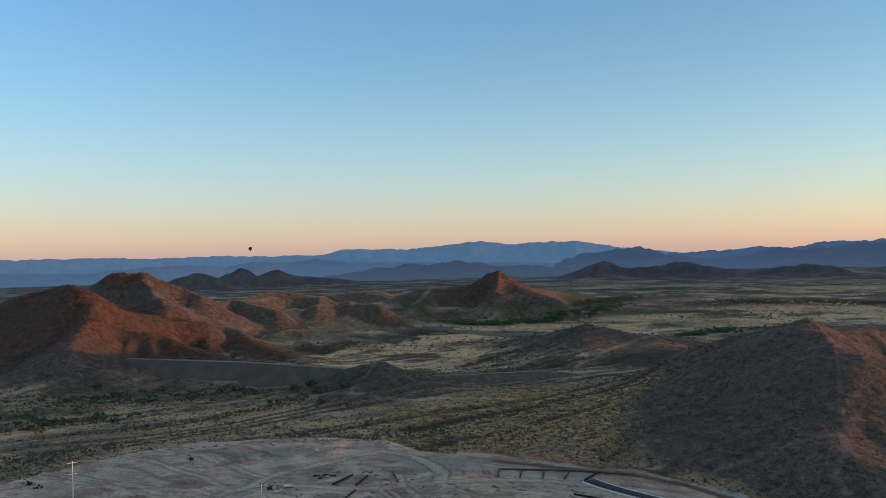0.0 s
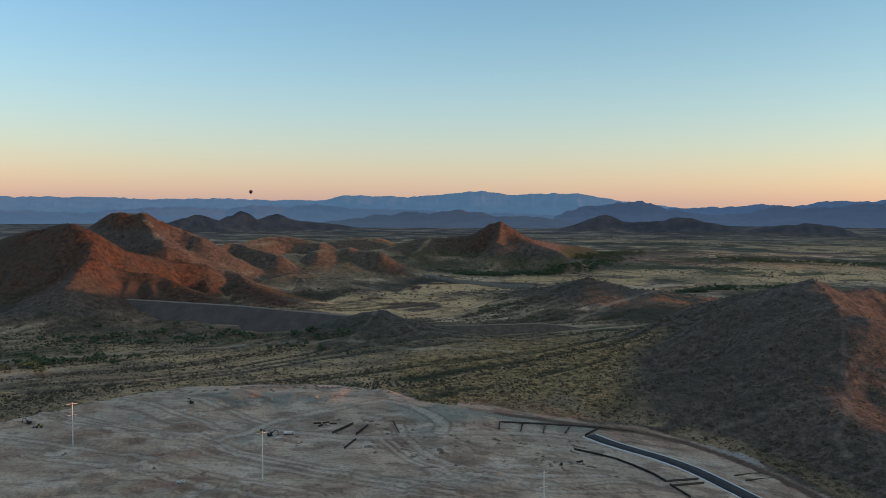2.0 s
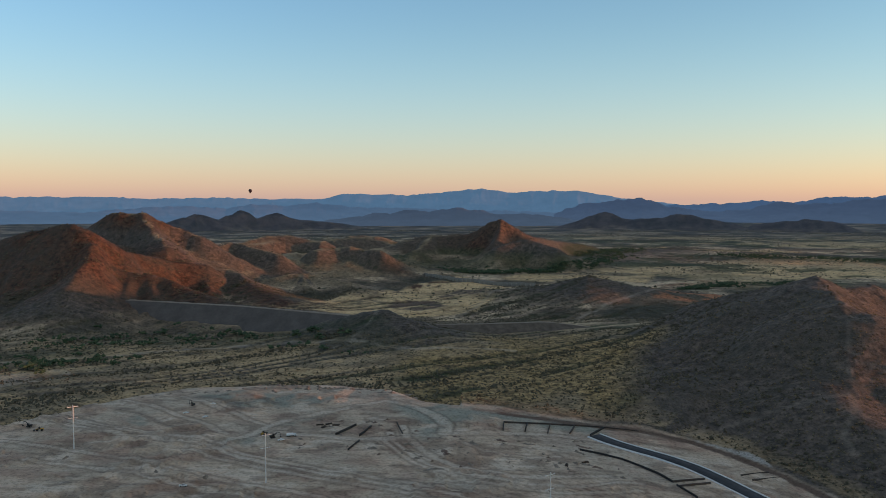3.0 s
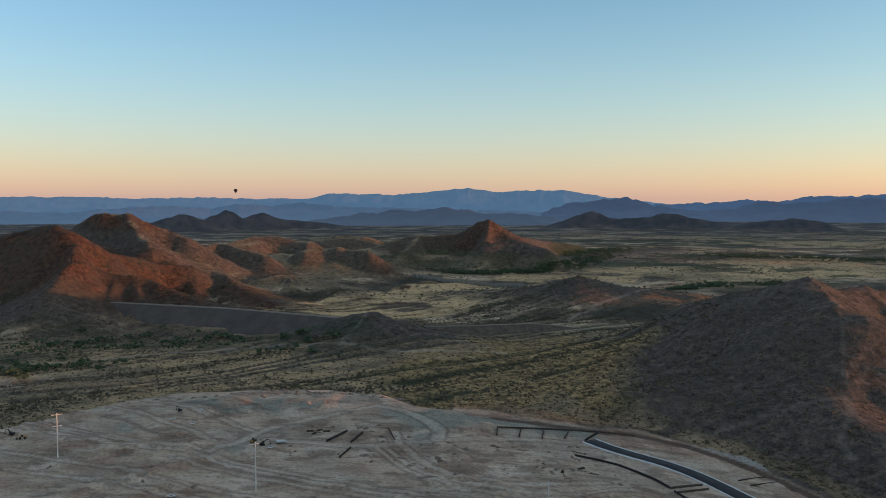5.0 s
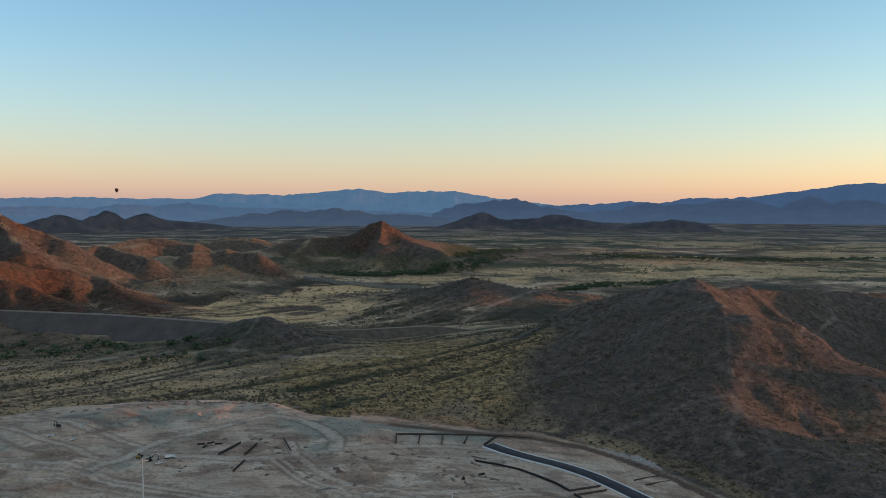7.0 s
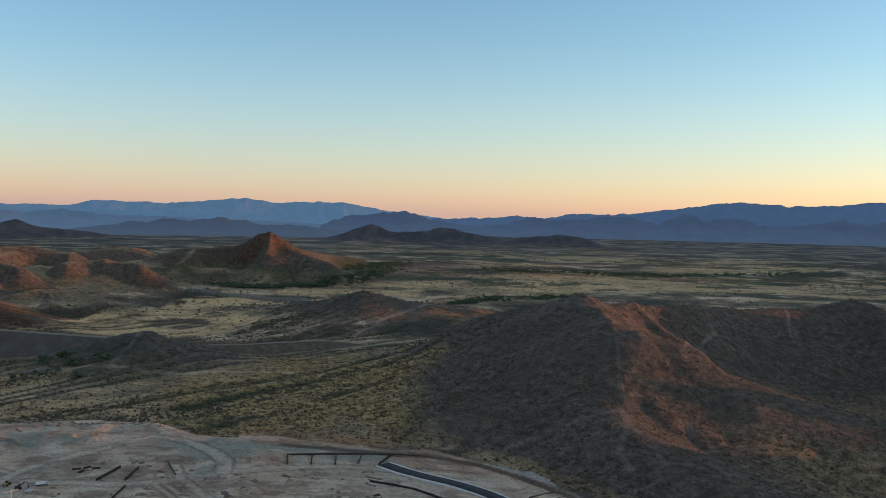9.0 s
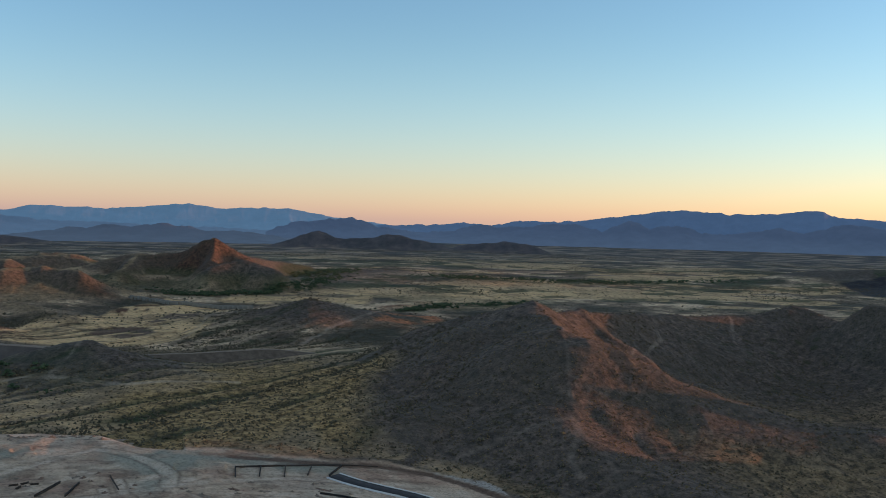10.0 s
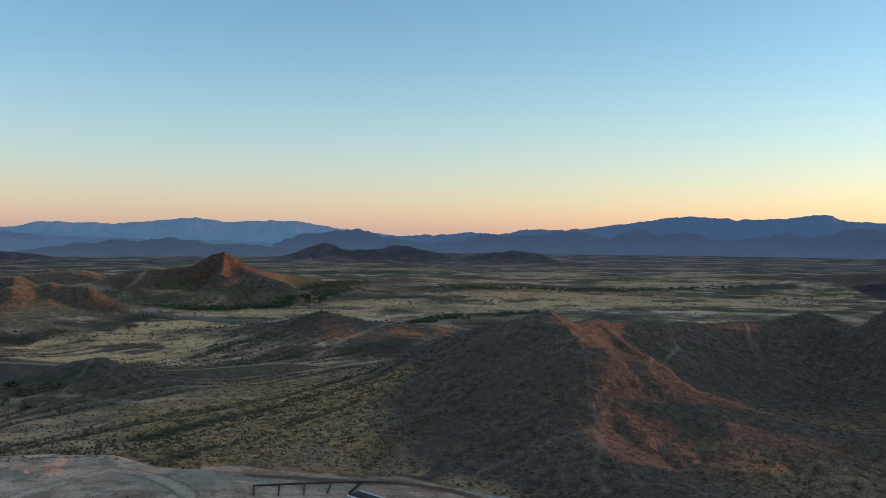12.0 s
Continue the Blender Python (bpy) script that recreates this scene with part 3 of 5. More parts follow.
def build_ground():
    fine = np.radians(np.arange(-31.5, 48.5, 0.08))
    rest = np.radians(np.arange(50, 328, 3.0))
    az = np.concatenate([fine, rest])
    radii = np.concatenate([np.linspace(4, 225, 26)[:-1], 225 * np.exp(np.arange(0, math.log(4950 / 225), 0.0046)), [4950]])
    R, A = np.meshgrid(radii, az, indexing="ij")
    x, y = (R * np.sin(A)).ravel(), (R * np.cos(A)).ravel()
    z = land(x, y)
    gx, gy = np.gradient(z.reshape(R.shape))
    step = np.gradient(radii)[:, None]
    width = (radii[:, None] * np.gradient(az)[None, :])
    slope = np.hypot(gx / step, gy / np.maximum(np.abs(width), 1e-3)).ravel()
    rise = z - plain_level(x, y)
    attrs = {}
    r = np.hypot(x, y)
    stony = np.maximum(smooth(0.10, 0.26, slope), smooth(4, 11, rise))
    hill = soft_inside(x, y, [(112, 395), (80, 420), (85, 450), (120, 600), (160, 680), (330, 880), (470, 850), (570, 740), (660, 600),
                              (480, 420), (300, 300), (190, 290), (160, 325)], 18, 34, 12)
    upland = np.maximum(smooth(-60, -130, x) * smooth(690, 740, y), smooth(20, -70, x) * smooth(1040, 1090, y)) * (1 - smooth(1700, 2100, y))
    front = 1 - smooth(835, 900, y + 0.25 * x + 75)
    bare = np.clip(smooth(0.24, 0.5, slope) + 0.6 * smooth(0.02, 0.3, fbm(x / 45, y / 45, 4, 35)) + 0.9 * front, 0, 1)
    stony = np.maximum(stony * (1 - upland) + bare * upland, hill)
    skirt = np.exp(-(np.hypot((x - 10) / 230, (y - 1225) / 120)) ** 4) * (1 - smooth(44, 60, rise))
    stony = stony * (1 - 0.7 * skirt * (1 - smooth(18, 28, rise))) * (1 - 0.12 * upland * (1 - front) * (1 - smooth(42, 56, rise)))
    basin = soft_inside(x, y, BASIN, 12, 21, 4)
    field = basin
    basin = basin * smooth(-0.60, -0.30, fbm(x / 34, y / 16, 4, 40) + 0.4 * fbm(x / 9, y / 7, 3, 42))
    brown = np.maximum(soft_inside(x, y, [(-78, 800), (-70, 853), (-28, 845), (-22, 802), (-48, 782)], 12, 26, 4),
                       soft_inside(x, y, [(-26, 880), (-12, 945), (22, 943), (18, 885), (-14, 870)], 12, 27, 4))
    brown = brown * smooth(-0.26, -0.1, fbm(x / 22, y / 12, 3, 41))
    basin = basin * (1 - brown)
    meadow = np.maximum.reduce([soft_inside(x, y, [(-33, 1093), (-13, 1106), (9, 1078), (-25, 1049)], 8, 24, 4),
                                soft_inside(x, y, [(41, 1061), (70, 1108), (100, 1128), (150, 1146), (206, 1235), (250, 1300), (275, 1245), (235, 1120), (196, 1027), (172, 1039), (128, 1054), (92, 1030)], 12, 22, 6),
                                soft_inside(x, y, [(354, 1190), (461, 1250), (551, 1210), (538, 1150), (404, 1100), (334, 1120)], 12, 23, 6)])
    patches = smooth(0.03, 0.10, fbm(x / 170, y / 130, 5, 91) + 0.2 * fbm(x / 400, y / 300, 2, 92)) * smooth(950, 1250, r) * (1 - smooth(2600, 3800, r)) * smooth(0, 80, x)
    straw = np.clip(basin + 0.9 * meadow * smooth(-0.25, 0.02, fbm(x / 40, y / 40, 3, 45)) + 0.75 * patches, 0, 1)
    attrs["scrubby"] = np.clip(smooth(600, 760, r) * (1 - field) * (1 - 0.5 * patches) * (1 - hill), 0, 1) * (1 - smooth(6, 14, rise) * (1 - 0.4 * skirt * (1 - smooth(20, 32, rise)))) * (1 - meadow)
    attrs["rust"] = np.clip(smooth(60, -40, x) * smooth(640, 720, y) * (1 - upland * (1 - np.clip(front + smooth(55, 66, z), 0, 1)) * 0.75) * (1 - smooth(1700, 2100, y)) + 0.6 * np.exp(-(np.hypot(x - 60, y - 1262) / 66) ** 4)
                            + 0.10 * hill + 0.25 * np.exp(-(np.hypot(x - 117, y - 861) / 70) ** 2), 0, 1)
    red = soft_inside(x, y, [(179, 858), (190, 882), (245, 875), (242, 838), (199, 801), (170, 812)], 8, 63, 5)
    red2 = soft_inside(x, y, [(221, 1030), (291, 1069), (255, 956), (201, 936)], 14, 64, 10)
    attrs["sunlit_red_soil"] = np.clip(1.0 * red + 0.4 * red2, 0, 1) * smooth(-0.3, 0.1, fbm(x / 24, y / 24, 3, 65))
    clearing = smooth(0.02, 0.14, fbm(x / 38, y / 30, 4, 66)) * smooth(60, -60, x) * smooth(380, 430, y) * (1 - smooth(560, 620, y))
    straw = np.clip(straw + 0.5 * clearing, 0, 1)
    attrs["straw"] = straw * (1 - hill) * (1 - smooth(4, 10, rise)) * (1 - smooth(0.13, 0.26, slope) * (r < 1700))
    apron = soft_inside(x, y, [(-40, 430), (60, 392), (75, 400), (85, 450), (110, 520), (130, 640), (10, 600), (-40, 500)], 16, 33, 12)
    fringe = np.exp(-(line_distance(x, y, SITE[:8])[0] / 16) ** 2)
    attrs["brush"] = np.clip(apron + 0.8 * fringe + 0.4 * hill * (1 - smooth(9, 20, rise)) * (1 - smooth(470, 540, y)) * smooth(195, 250, x), 0, 1) * smooth(-0.45, 0.05, fbm(x / 50, y / 50, 3, 47))
    river = np.exp(-(line_distance(x, y, [(-20, 1140), (20, 1136), (55, 1124), (92, 1136), (140, 1158), (190, 1250), (225, 1350)])[0] / 17) ** 2)
    river = np.maximum(river, np.exp(-(line_distance(x, y, [(180, 1380), (215, 1463), (278, 1549)])[0] / 40) ** 2))
    river2 = np.exp(-(line_distance(x, y, [(232, 961), (280, 1000), (312, 1023), (420, 1040)])[0] / 26) ** 2)
    river3 = np.exp(-(line_distance(x, y, [(399, 1431), (540, 1440), (665, 1414), (764, 1442), (1032, 1480)])[0] / 55) ** 2)
    wash = np.exp(-(line_distance(x, y, [(-260, 530), (-180, 590), (-110, 600), (-60, 560)])[0] / 26) ** 2)
    spots = smooth(0.04, 0.15, fbm(x / 120 + 9, y / 90, 5, 95)) * smooth(1000, 1300, r)
    u, v = (x * 0.62 - y * 0.78), (x * 0.78 + y * 0.62)
    rill = np.exp(-(value_noise(u / 11 + 1.0 * value_noise(v / 90, u / 60, 77), v / 330, 70) / 0.24) ** 2)
    rill = rill * smooth(-0.25, 0.15, fbm(v / 80, u / 12, 3, 79)) * smooth(400, 440, r) * (1 - smooth(800, 1000, r)) * (1 - 0.8 * hill) * (1 - 0.8 * smooth(110, 180, x)) * (0.35 + 0.65 * smooth(-170, -40, x))
    attrs["green"] = np.clip(np.maximum.reduce([river, river2, river3, 0.5 * wash, 0.8 * spots, 0.95 * rill])
                             * smooth(-0.35, 0.0, fbm(x / 35, y / 35, 3, 50)), 0, 1) * (1 - smooth(24, 34, rise))
    graded = np.zeros(len(x))
    m = (y < 520) & (x > -420) & (x < 320)
    graded[m] = soft_inside(x[m], y[m], SITE, 3, 5, 1.6)
    attrs["graded"] = graded
    attrs["thickets"] = smooth(520, 700, r) * (1 - 0.75 * field) * (1 - smooth(14, 30, rise)) * (1 - smooth(2300, 3200, r))
    attrs["bushy"] = (1 - graded) * (1 - field) * (1 - 0.6 * np.clip(meadow, 0, 1))
    # share of painted haze, growing with distance
    attrs["far_haze"] = smooth(1900, 3000, r)
    attrs["stony"] = stony * (1 - graded)

    grey_fill = np.maximum.reduce([soft_inside(x, y, [(-120, 410), (-110, 404), (-100, 395), (-93, 384), (-83, 391), (-62, 395), (-60, 412), (-99, 422), (-114, 420)], 4, 71, 3),
                                   0.8 * soft_inside(x, y, [(-92, 338), (-80, 342), (-70, 366), (-56, 380), (-60, 372), (-66, 350), (-60, 332)], 5, 72, 4),
                                   soft_inside(x, y, [(-146, 379), (-138, 378), (-129, 369), (-123, 362), (-129, 360), (-139, 369)], 1.5, 73, 1.5)])
    grey_fill2 = soft_inside(x, y, [(-20, 420), (0, 404), (60, 386), (60, 370), (0, 372), (-12, 340), (-30, 400)], 8, 72, 6)
    attrs["grey_fill"] = np.clip(np.clip(grey_fill + grey_fill2, 0, 1) * graded * smooth(-0.4, 0.1, fbm(x / 14, y / 14, 3, 73)), 0, 1)
    wedge = soft_inside(x, y, [(95, 380.5), (108.6, 373), (116.5, 367.5), (120.8, 360), (121, 353.5), (115.5, 360.2), (107.5, 370.2)], 0.6, 75, 0.6)
    attrs["gravel"] = wedge
    umber = np.maximum(soft_inside(x, y, [(-61, 369), (-46, 372), (-18, 355), (-19, 324), (-49, 322)], 5, 76, 3),
                       soft_inside(x, y, [(-21, 339), (0, 340), (47, 347), (41, 314), (1, 307)], 5, 77, 3))
    bank = np.exp(-(np.minimum(line_distance(x, y, [(-147, 383), (-136, 379), (-129, 373), (-120, 363), (-111, 354), (-99, 349), (-91, 351)])[0],
                           line_distance(x, y, [(-120, 410), (-110, 404), (-100, 394), (-93, 384)])[0]) / 1.6) ** 2)
    attrs["dark_soil"] = graded * smooth(0.10, 0.34, fbm(x / 9, y / 5, 5, 74)) * 0.5
    track = np.zeros(len(x))
    for w, strength, pts in [(w, 0.42 * s, p) for w, s, p in TRACKS] + [(w, min(0.75, 1.1 * s), p) for w, s, p in SITE_TRACKS]:
        d, _ = line_distance(x, y, pts)
        d = d + 0.8 * value_noise(x / 7, y / 7, 80)
        strength = strength * smooth(-0.6, 0.15, fbm(x / 11, y / 11, 3, 81))
        track = np.maximum(track, strength * (1 - smooth(0.5 * w - 0.6, 0.5 * w + 0.8, d)))
    attrs["track"] = track
    cut, _ = line_distance(x, y, CUT)
    rut = 0
    for w, strength, pts in SITE_TRACKS:
        d, _ = line_distance(x, y, pts)
        rut = np.maximum(rut, np.exp(-((d - 0.5 * w - 0.9) / 0.7) ** 2))
    attrs["dark_soil"] = np.clip(np.maximum.reduce([attrs["dark_soil"], 0.8 * brown, 0.95 * (1 - smooth(1.9, 3.3, cut)), 0.55 * rut * graded, 0.6 * bank,
                                                    0.45 * umber * smooth(0.02, 0.2, fbm(x / 9, y / 4.5, 4, 78))]), 0, 1)
    # near-black patch far out on the plain, and a faint tint on the knob
    attrs["near_black"] = np.maximum(soft_inside(x, y, DARK_PATCH, 24, 88, 5),
                                0.15 * np.exp(-(np.hypot((x + 70) / 26, (y - 588) / 26)) ** 4) * smooth(-0.3, 0.2, fbm(x / 16, y / 16, 3, 89)))
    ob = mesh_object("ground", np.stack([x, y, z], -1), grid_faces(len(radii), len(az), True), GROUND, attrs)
    return tagged(ob, "dry desert plain with stony hills and bare graded earth", "ground", kind="structure")


ground = build_ground()


# ---------------------------------------------------------------- far ranges
def mountain_range(name, radius, crest, thick, mat, label, seed, jag):
    """A long range: crest is a list of (bearing in degrees, height)."""
    first, last = crest[0][0], crest[-1][0]
    az = np.arange(first, last, 0.06)
    top = np.interp(az, [c[0] for c in crest], [c[1] for c in crest])
    crags = jag * fbm(az * 2.2, 0 * az, 5, seed) * smooth(0, 30, top + 12)
    across = np.linspace(-1, 0.35, 26)
    A, S = np.meshgrid(np.radians(az), across, indexing="ij")
    up = np.clip(1 - np.abs(S) ** 0.85, 0, 1)
    rad = radius + S * thick
    x, y = rad * np.sin(A), rad * np.cos(A) + 25
    foot = -14.0
    gully = 1 + 0.24 * ridged(A * radius / 130, S * 2.2, 4, seed + 3) * (1 - up) * 1.3
    z = foot + (top[:, None] - foot) * np.clip(up * gully, 0, 1) + crags[:, None] * up ** 8
    ob = mesh_object(name, np.stack([x, y, z], -1).reshape(-1, 3), grid_faces(len(az), len(across)), mat)
    return tagged(ob, label, "mountains", kind="structure")


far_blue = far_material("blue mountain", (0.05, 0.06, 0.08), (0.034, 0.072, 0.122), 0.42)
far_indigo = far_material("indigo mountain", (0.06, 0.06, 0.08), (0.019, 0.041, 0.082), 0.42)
low_blue = far_material("hazed blue ridge", (0.06, 0.065, 0.08), (0.026, 0.050, 0.088), 0.42)
mid_indigo = far_material("hazed foothill", (0.06, 0.06, 0.07), (0.017, 0.031, 0.060), 0.40)
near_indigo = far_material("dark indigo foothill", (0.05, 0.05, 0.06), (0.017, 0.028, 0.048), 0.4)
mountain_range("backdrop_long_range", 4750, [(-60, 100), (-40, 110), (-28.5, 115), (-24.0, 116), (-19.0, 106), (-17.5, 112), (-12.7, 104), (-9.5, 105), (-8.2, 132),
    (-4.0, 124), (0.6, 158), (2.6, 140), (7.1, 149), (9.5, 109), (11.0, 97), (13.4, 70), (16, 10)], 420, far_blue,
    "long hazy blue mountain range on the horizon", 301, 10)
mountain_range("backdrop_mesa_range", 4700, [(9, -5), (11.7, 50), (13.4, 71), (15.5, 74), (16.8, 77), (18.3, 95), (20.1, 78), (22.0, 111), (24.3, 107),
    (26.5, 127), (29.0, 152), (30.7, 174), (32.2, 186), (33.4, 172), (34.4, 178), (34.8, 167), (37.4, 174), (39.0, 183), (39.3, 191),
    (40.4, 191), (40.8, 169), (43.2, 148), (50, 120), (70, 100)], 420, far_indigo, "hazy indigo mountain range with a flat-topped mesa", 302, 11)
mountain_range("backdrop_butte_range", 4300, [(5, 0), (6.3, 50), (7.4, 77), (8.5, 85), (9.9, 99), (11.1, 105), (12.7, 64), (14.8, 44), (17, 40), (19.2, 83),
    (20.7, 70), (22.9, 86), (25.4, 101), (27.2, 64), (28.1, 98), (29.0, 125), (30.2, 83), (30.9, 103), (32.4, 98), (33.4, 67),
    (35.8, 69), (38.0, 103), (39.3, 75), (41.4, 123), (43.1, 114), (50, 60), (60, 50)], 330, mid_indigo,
    "haze-blue foothills before the mesa", 303, 13)
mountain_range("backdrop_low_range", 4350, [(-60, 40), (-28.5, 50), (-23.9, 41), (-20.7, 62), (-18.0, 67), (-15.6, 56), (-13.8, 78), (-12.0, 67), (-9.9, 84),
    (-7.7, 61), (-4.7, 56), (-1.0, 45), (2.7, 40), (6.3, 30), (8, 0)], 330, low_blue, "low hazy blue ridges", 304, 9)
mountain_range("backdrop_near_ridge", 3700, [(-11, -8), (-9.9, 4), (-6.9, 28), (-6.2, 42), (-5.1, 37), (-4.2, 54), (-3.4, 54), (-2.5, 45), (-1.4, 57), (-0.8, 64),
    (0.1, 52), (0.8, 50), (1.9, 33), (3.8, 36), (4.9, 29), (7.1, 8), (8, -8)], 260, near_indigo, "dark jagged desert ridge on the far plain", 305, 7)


# ---------------------------------------------------------------- scrub and trees
def lumps(centres, sizes, rng, per, spread, flat):
    """Ragged plants: each is a heap of small uneven tufts of eight faces."""
    n = len(centres)
    base = np.array([(1, 0, 0), (0, 1, 0), (-1, 0, 0), (0, -1, 0), (0, 0, 1), (0, 0, -0.5)], float)
    tri = np.array([(0, 1, 4), (1, 2, 4), (2, 3, 4), (3, 0, 4), (1, 0, 5), (2, 1, 5), (3, 2, 5), (0, 3, 5)])
    c = np.repeat(centres, per, 0)
    s = np.repeat(sizes, per)
    off = rng.normal(0, 1, (n * per, 3)) * np.array((spread, spread, 0.35 * spread * flat))
    c = c + off * s[:, None]
    c[:, 2] += 0.30 * s * flat + 0.25 * s * flat * rng.random(n * per)
    turn = rng.random(n * per) * 6.283
    v = base[None] * (0.55 + 0.7 * rng.random((n * per, 6, 1)))
    co, si = np.cos(turn)[:, None], np.sin(turn)[:, None]
    v = np.stack([v[..., 0] * co - v[..., 1] * si, v[..., 0] * si + v[..., 1] * co, v[..., 2] * flat], -1)
    v = v * (s * (0.38 + 0.25 * rng.random(n * per)))[:, None, None] + c[:, None, :]
    f = (np.arange(n * per)[:, None, None] * 6 + tri[None]).reshape(-1, 3)
    return v.reshape(-1, 3), f


def leaf_material(name, dark, light):
    m, nt, b = material(name, 0.85)
    g = nt.nodes.new("ShaderNodeNewGeometry")
    c = ramp(nt, g.outputs["Random Per Island"], [(0.0, dark), (0.6, tuple(0.5 * (p + q) for p, q in zip(dark, light))), (1.0, light)])
    n = noise_of(nt, g.outputs["Position"], 2.5, 3)
    c = mix(nt, ramp(nt, n, [(0.3, grey(0.0)), (0.7, grey(0.5))]), c, dark)
    nt.links.new(c, b.inputs["Base Color"])
    return m


SCRUB = leaf_material("creosote scrub", (0.068, 0.06, 0.04), (0.175, 0.145, 0.09))
STRAW = leaf_material("dry bursage", (0.12, 0.09, 0.045), (0.28, 0.205, 0.10))
TREES = leaf_material("mesquite leaf", (0.036, 0.058, 0.03), (0.09, 0.122, 0.056))


def wild(x, y, margin=2.0):
    """True on open ground, away from the graded site, the embankments and the worn tracks."""
    ok = ~inside(x, y, SITE) & (line_distance(x, y, SITE + SITE[:1])[0] > margin)
    for w, strength, pts in TRACKS:
        if w < 10:
            ok &= line_distance(x, y, pts)[0] > 0.5 * w + 0.8
    for pts, half in ((DAM, 30), (LOW_DAM, 18)):
        ok &= line_distance(x, y, pts)[0] > half
    return ok


DAM = [(-272, 707), (-164, 665), (-58, 603)]
LOW_DAM = [(-46, 640), (-20, 641), (8, 643), (40, 650), (75, 660), (115, 676)]


def scatter(count, near, far, rng, west=-32.5, east=49.5):
    r = np.sqrt(rng.random(count) * (far ** 2 - near ** 2) + near ** 2)
    a = np.radians(rng.uniform(west, east, count))
    return r * np.sin(a), r * np.cos(a)


def build_scrub():
    rng = np.random.default_rng(11)
    x, y = scatter(80000, 240, 900, rng)
    u, v = (x * 0.62 - y * 0.78), (x * 0.78 + y * 0.62)
    rill = np.exp(-(value_noise(u / 11 + 1.0 * value_noise(v / 90, u / 60, 77), v / 330, 70) / 0.24) ** 2)
    rill = rill * (1 - 0.8 * smooth(110, 180, x))
    thick = 0.22 + 0.4 * smooth(-0.1, 0.3, fbm(x / 60, y / 60, 3, 120)) + 0.8 * rill
    ok = wild(x, y) & (rng.random(len(x)) < thick)
    straw = inside(x, y, BASIN)
    ok &= ~straw | (rng.random(len(x)) < 0.06)
    x, y, rill = x[ok], y[ok], rill[ok]
    size = (0.65 + 0.75 * rng.random(len(x)) ** 2) * (1 + 0.5 * rill)
    v1, f1 = lumps(np.stack([x, y, land(x, y) - 0.1], -1), size, rng, 2, 0.35, 0.85)
    tagged(mesh_object("desert_scrub", v1, f1, SCRUB, smooth_faces=False), "low dark olive creosote scrub dotting the dry slopes",
           "scrub", kind="stuff")
    x, y = scatter(26000, 330, 760, rng, -20, 40)
    ok = wild(x, y, 1.0) & (rng.random(len(x)) < smooth(-0.2, 0.2, fbm(x / 50, y / 50, 3, 47)))
    x, y = x[ok], y[ok]
    v2, f2 = lumps(np.stack([x, y, land(x, y) - 0.1], -1), 0.5 + 0.6 * rng.random(len(x)), rng, 1, 0.2, 0.8)
    tagged(mesh_object("dry_brush", v2, f2, STRAW, smooth_faces=False), "straw-coloured dry brush on the apron of the hill",
           "brush", kind="stuff")
    x, y = scatter(90000, 850, 3000, rng)
    ok = rng.random(len(x)) < 0.2 + 0.8 * smooth(0.0, 0.25, fbm(x / 180 + 9, y / 180, 4, 95))
    x, y = x[ok], y[ok]
    v3, f3 = lumps(np.stack([x, y, land(x, y) - 0.2], -1), 1.3 + 2.2 * rng.random(len(x)) ** 2, rng, 1, 0.3, 0.7)
    tagged(mesh_object("plain_scrub", v3, f3, SCRUB, smooth_faces=False), "scattered dark scrub across the wide dry plain", "scrub", kind="stuff")


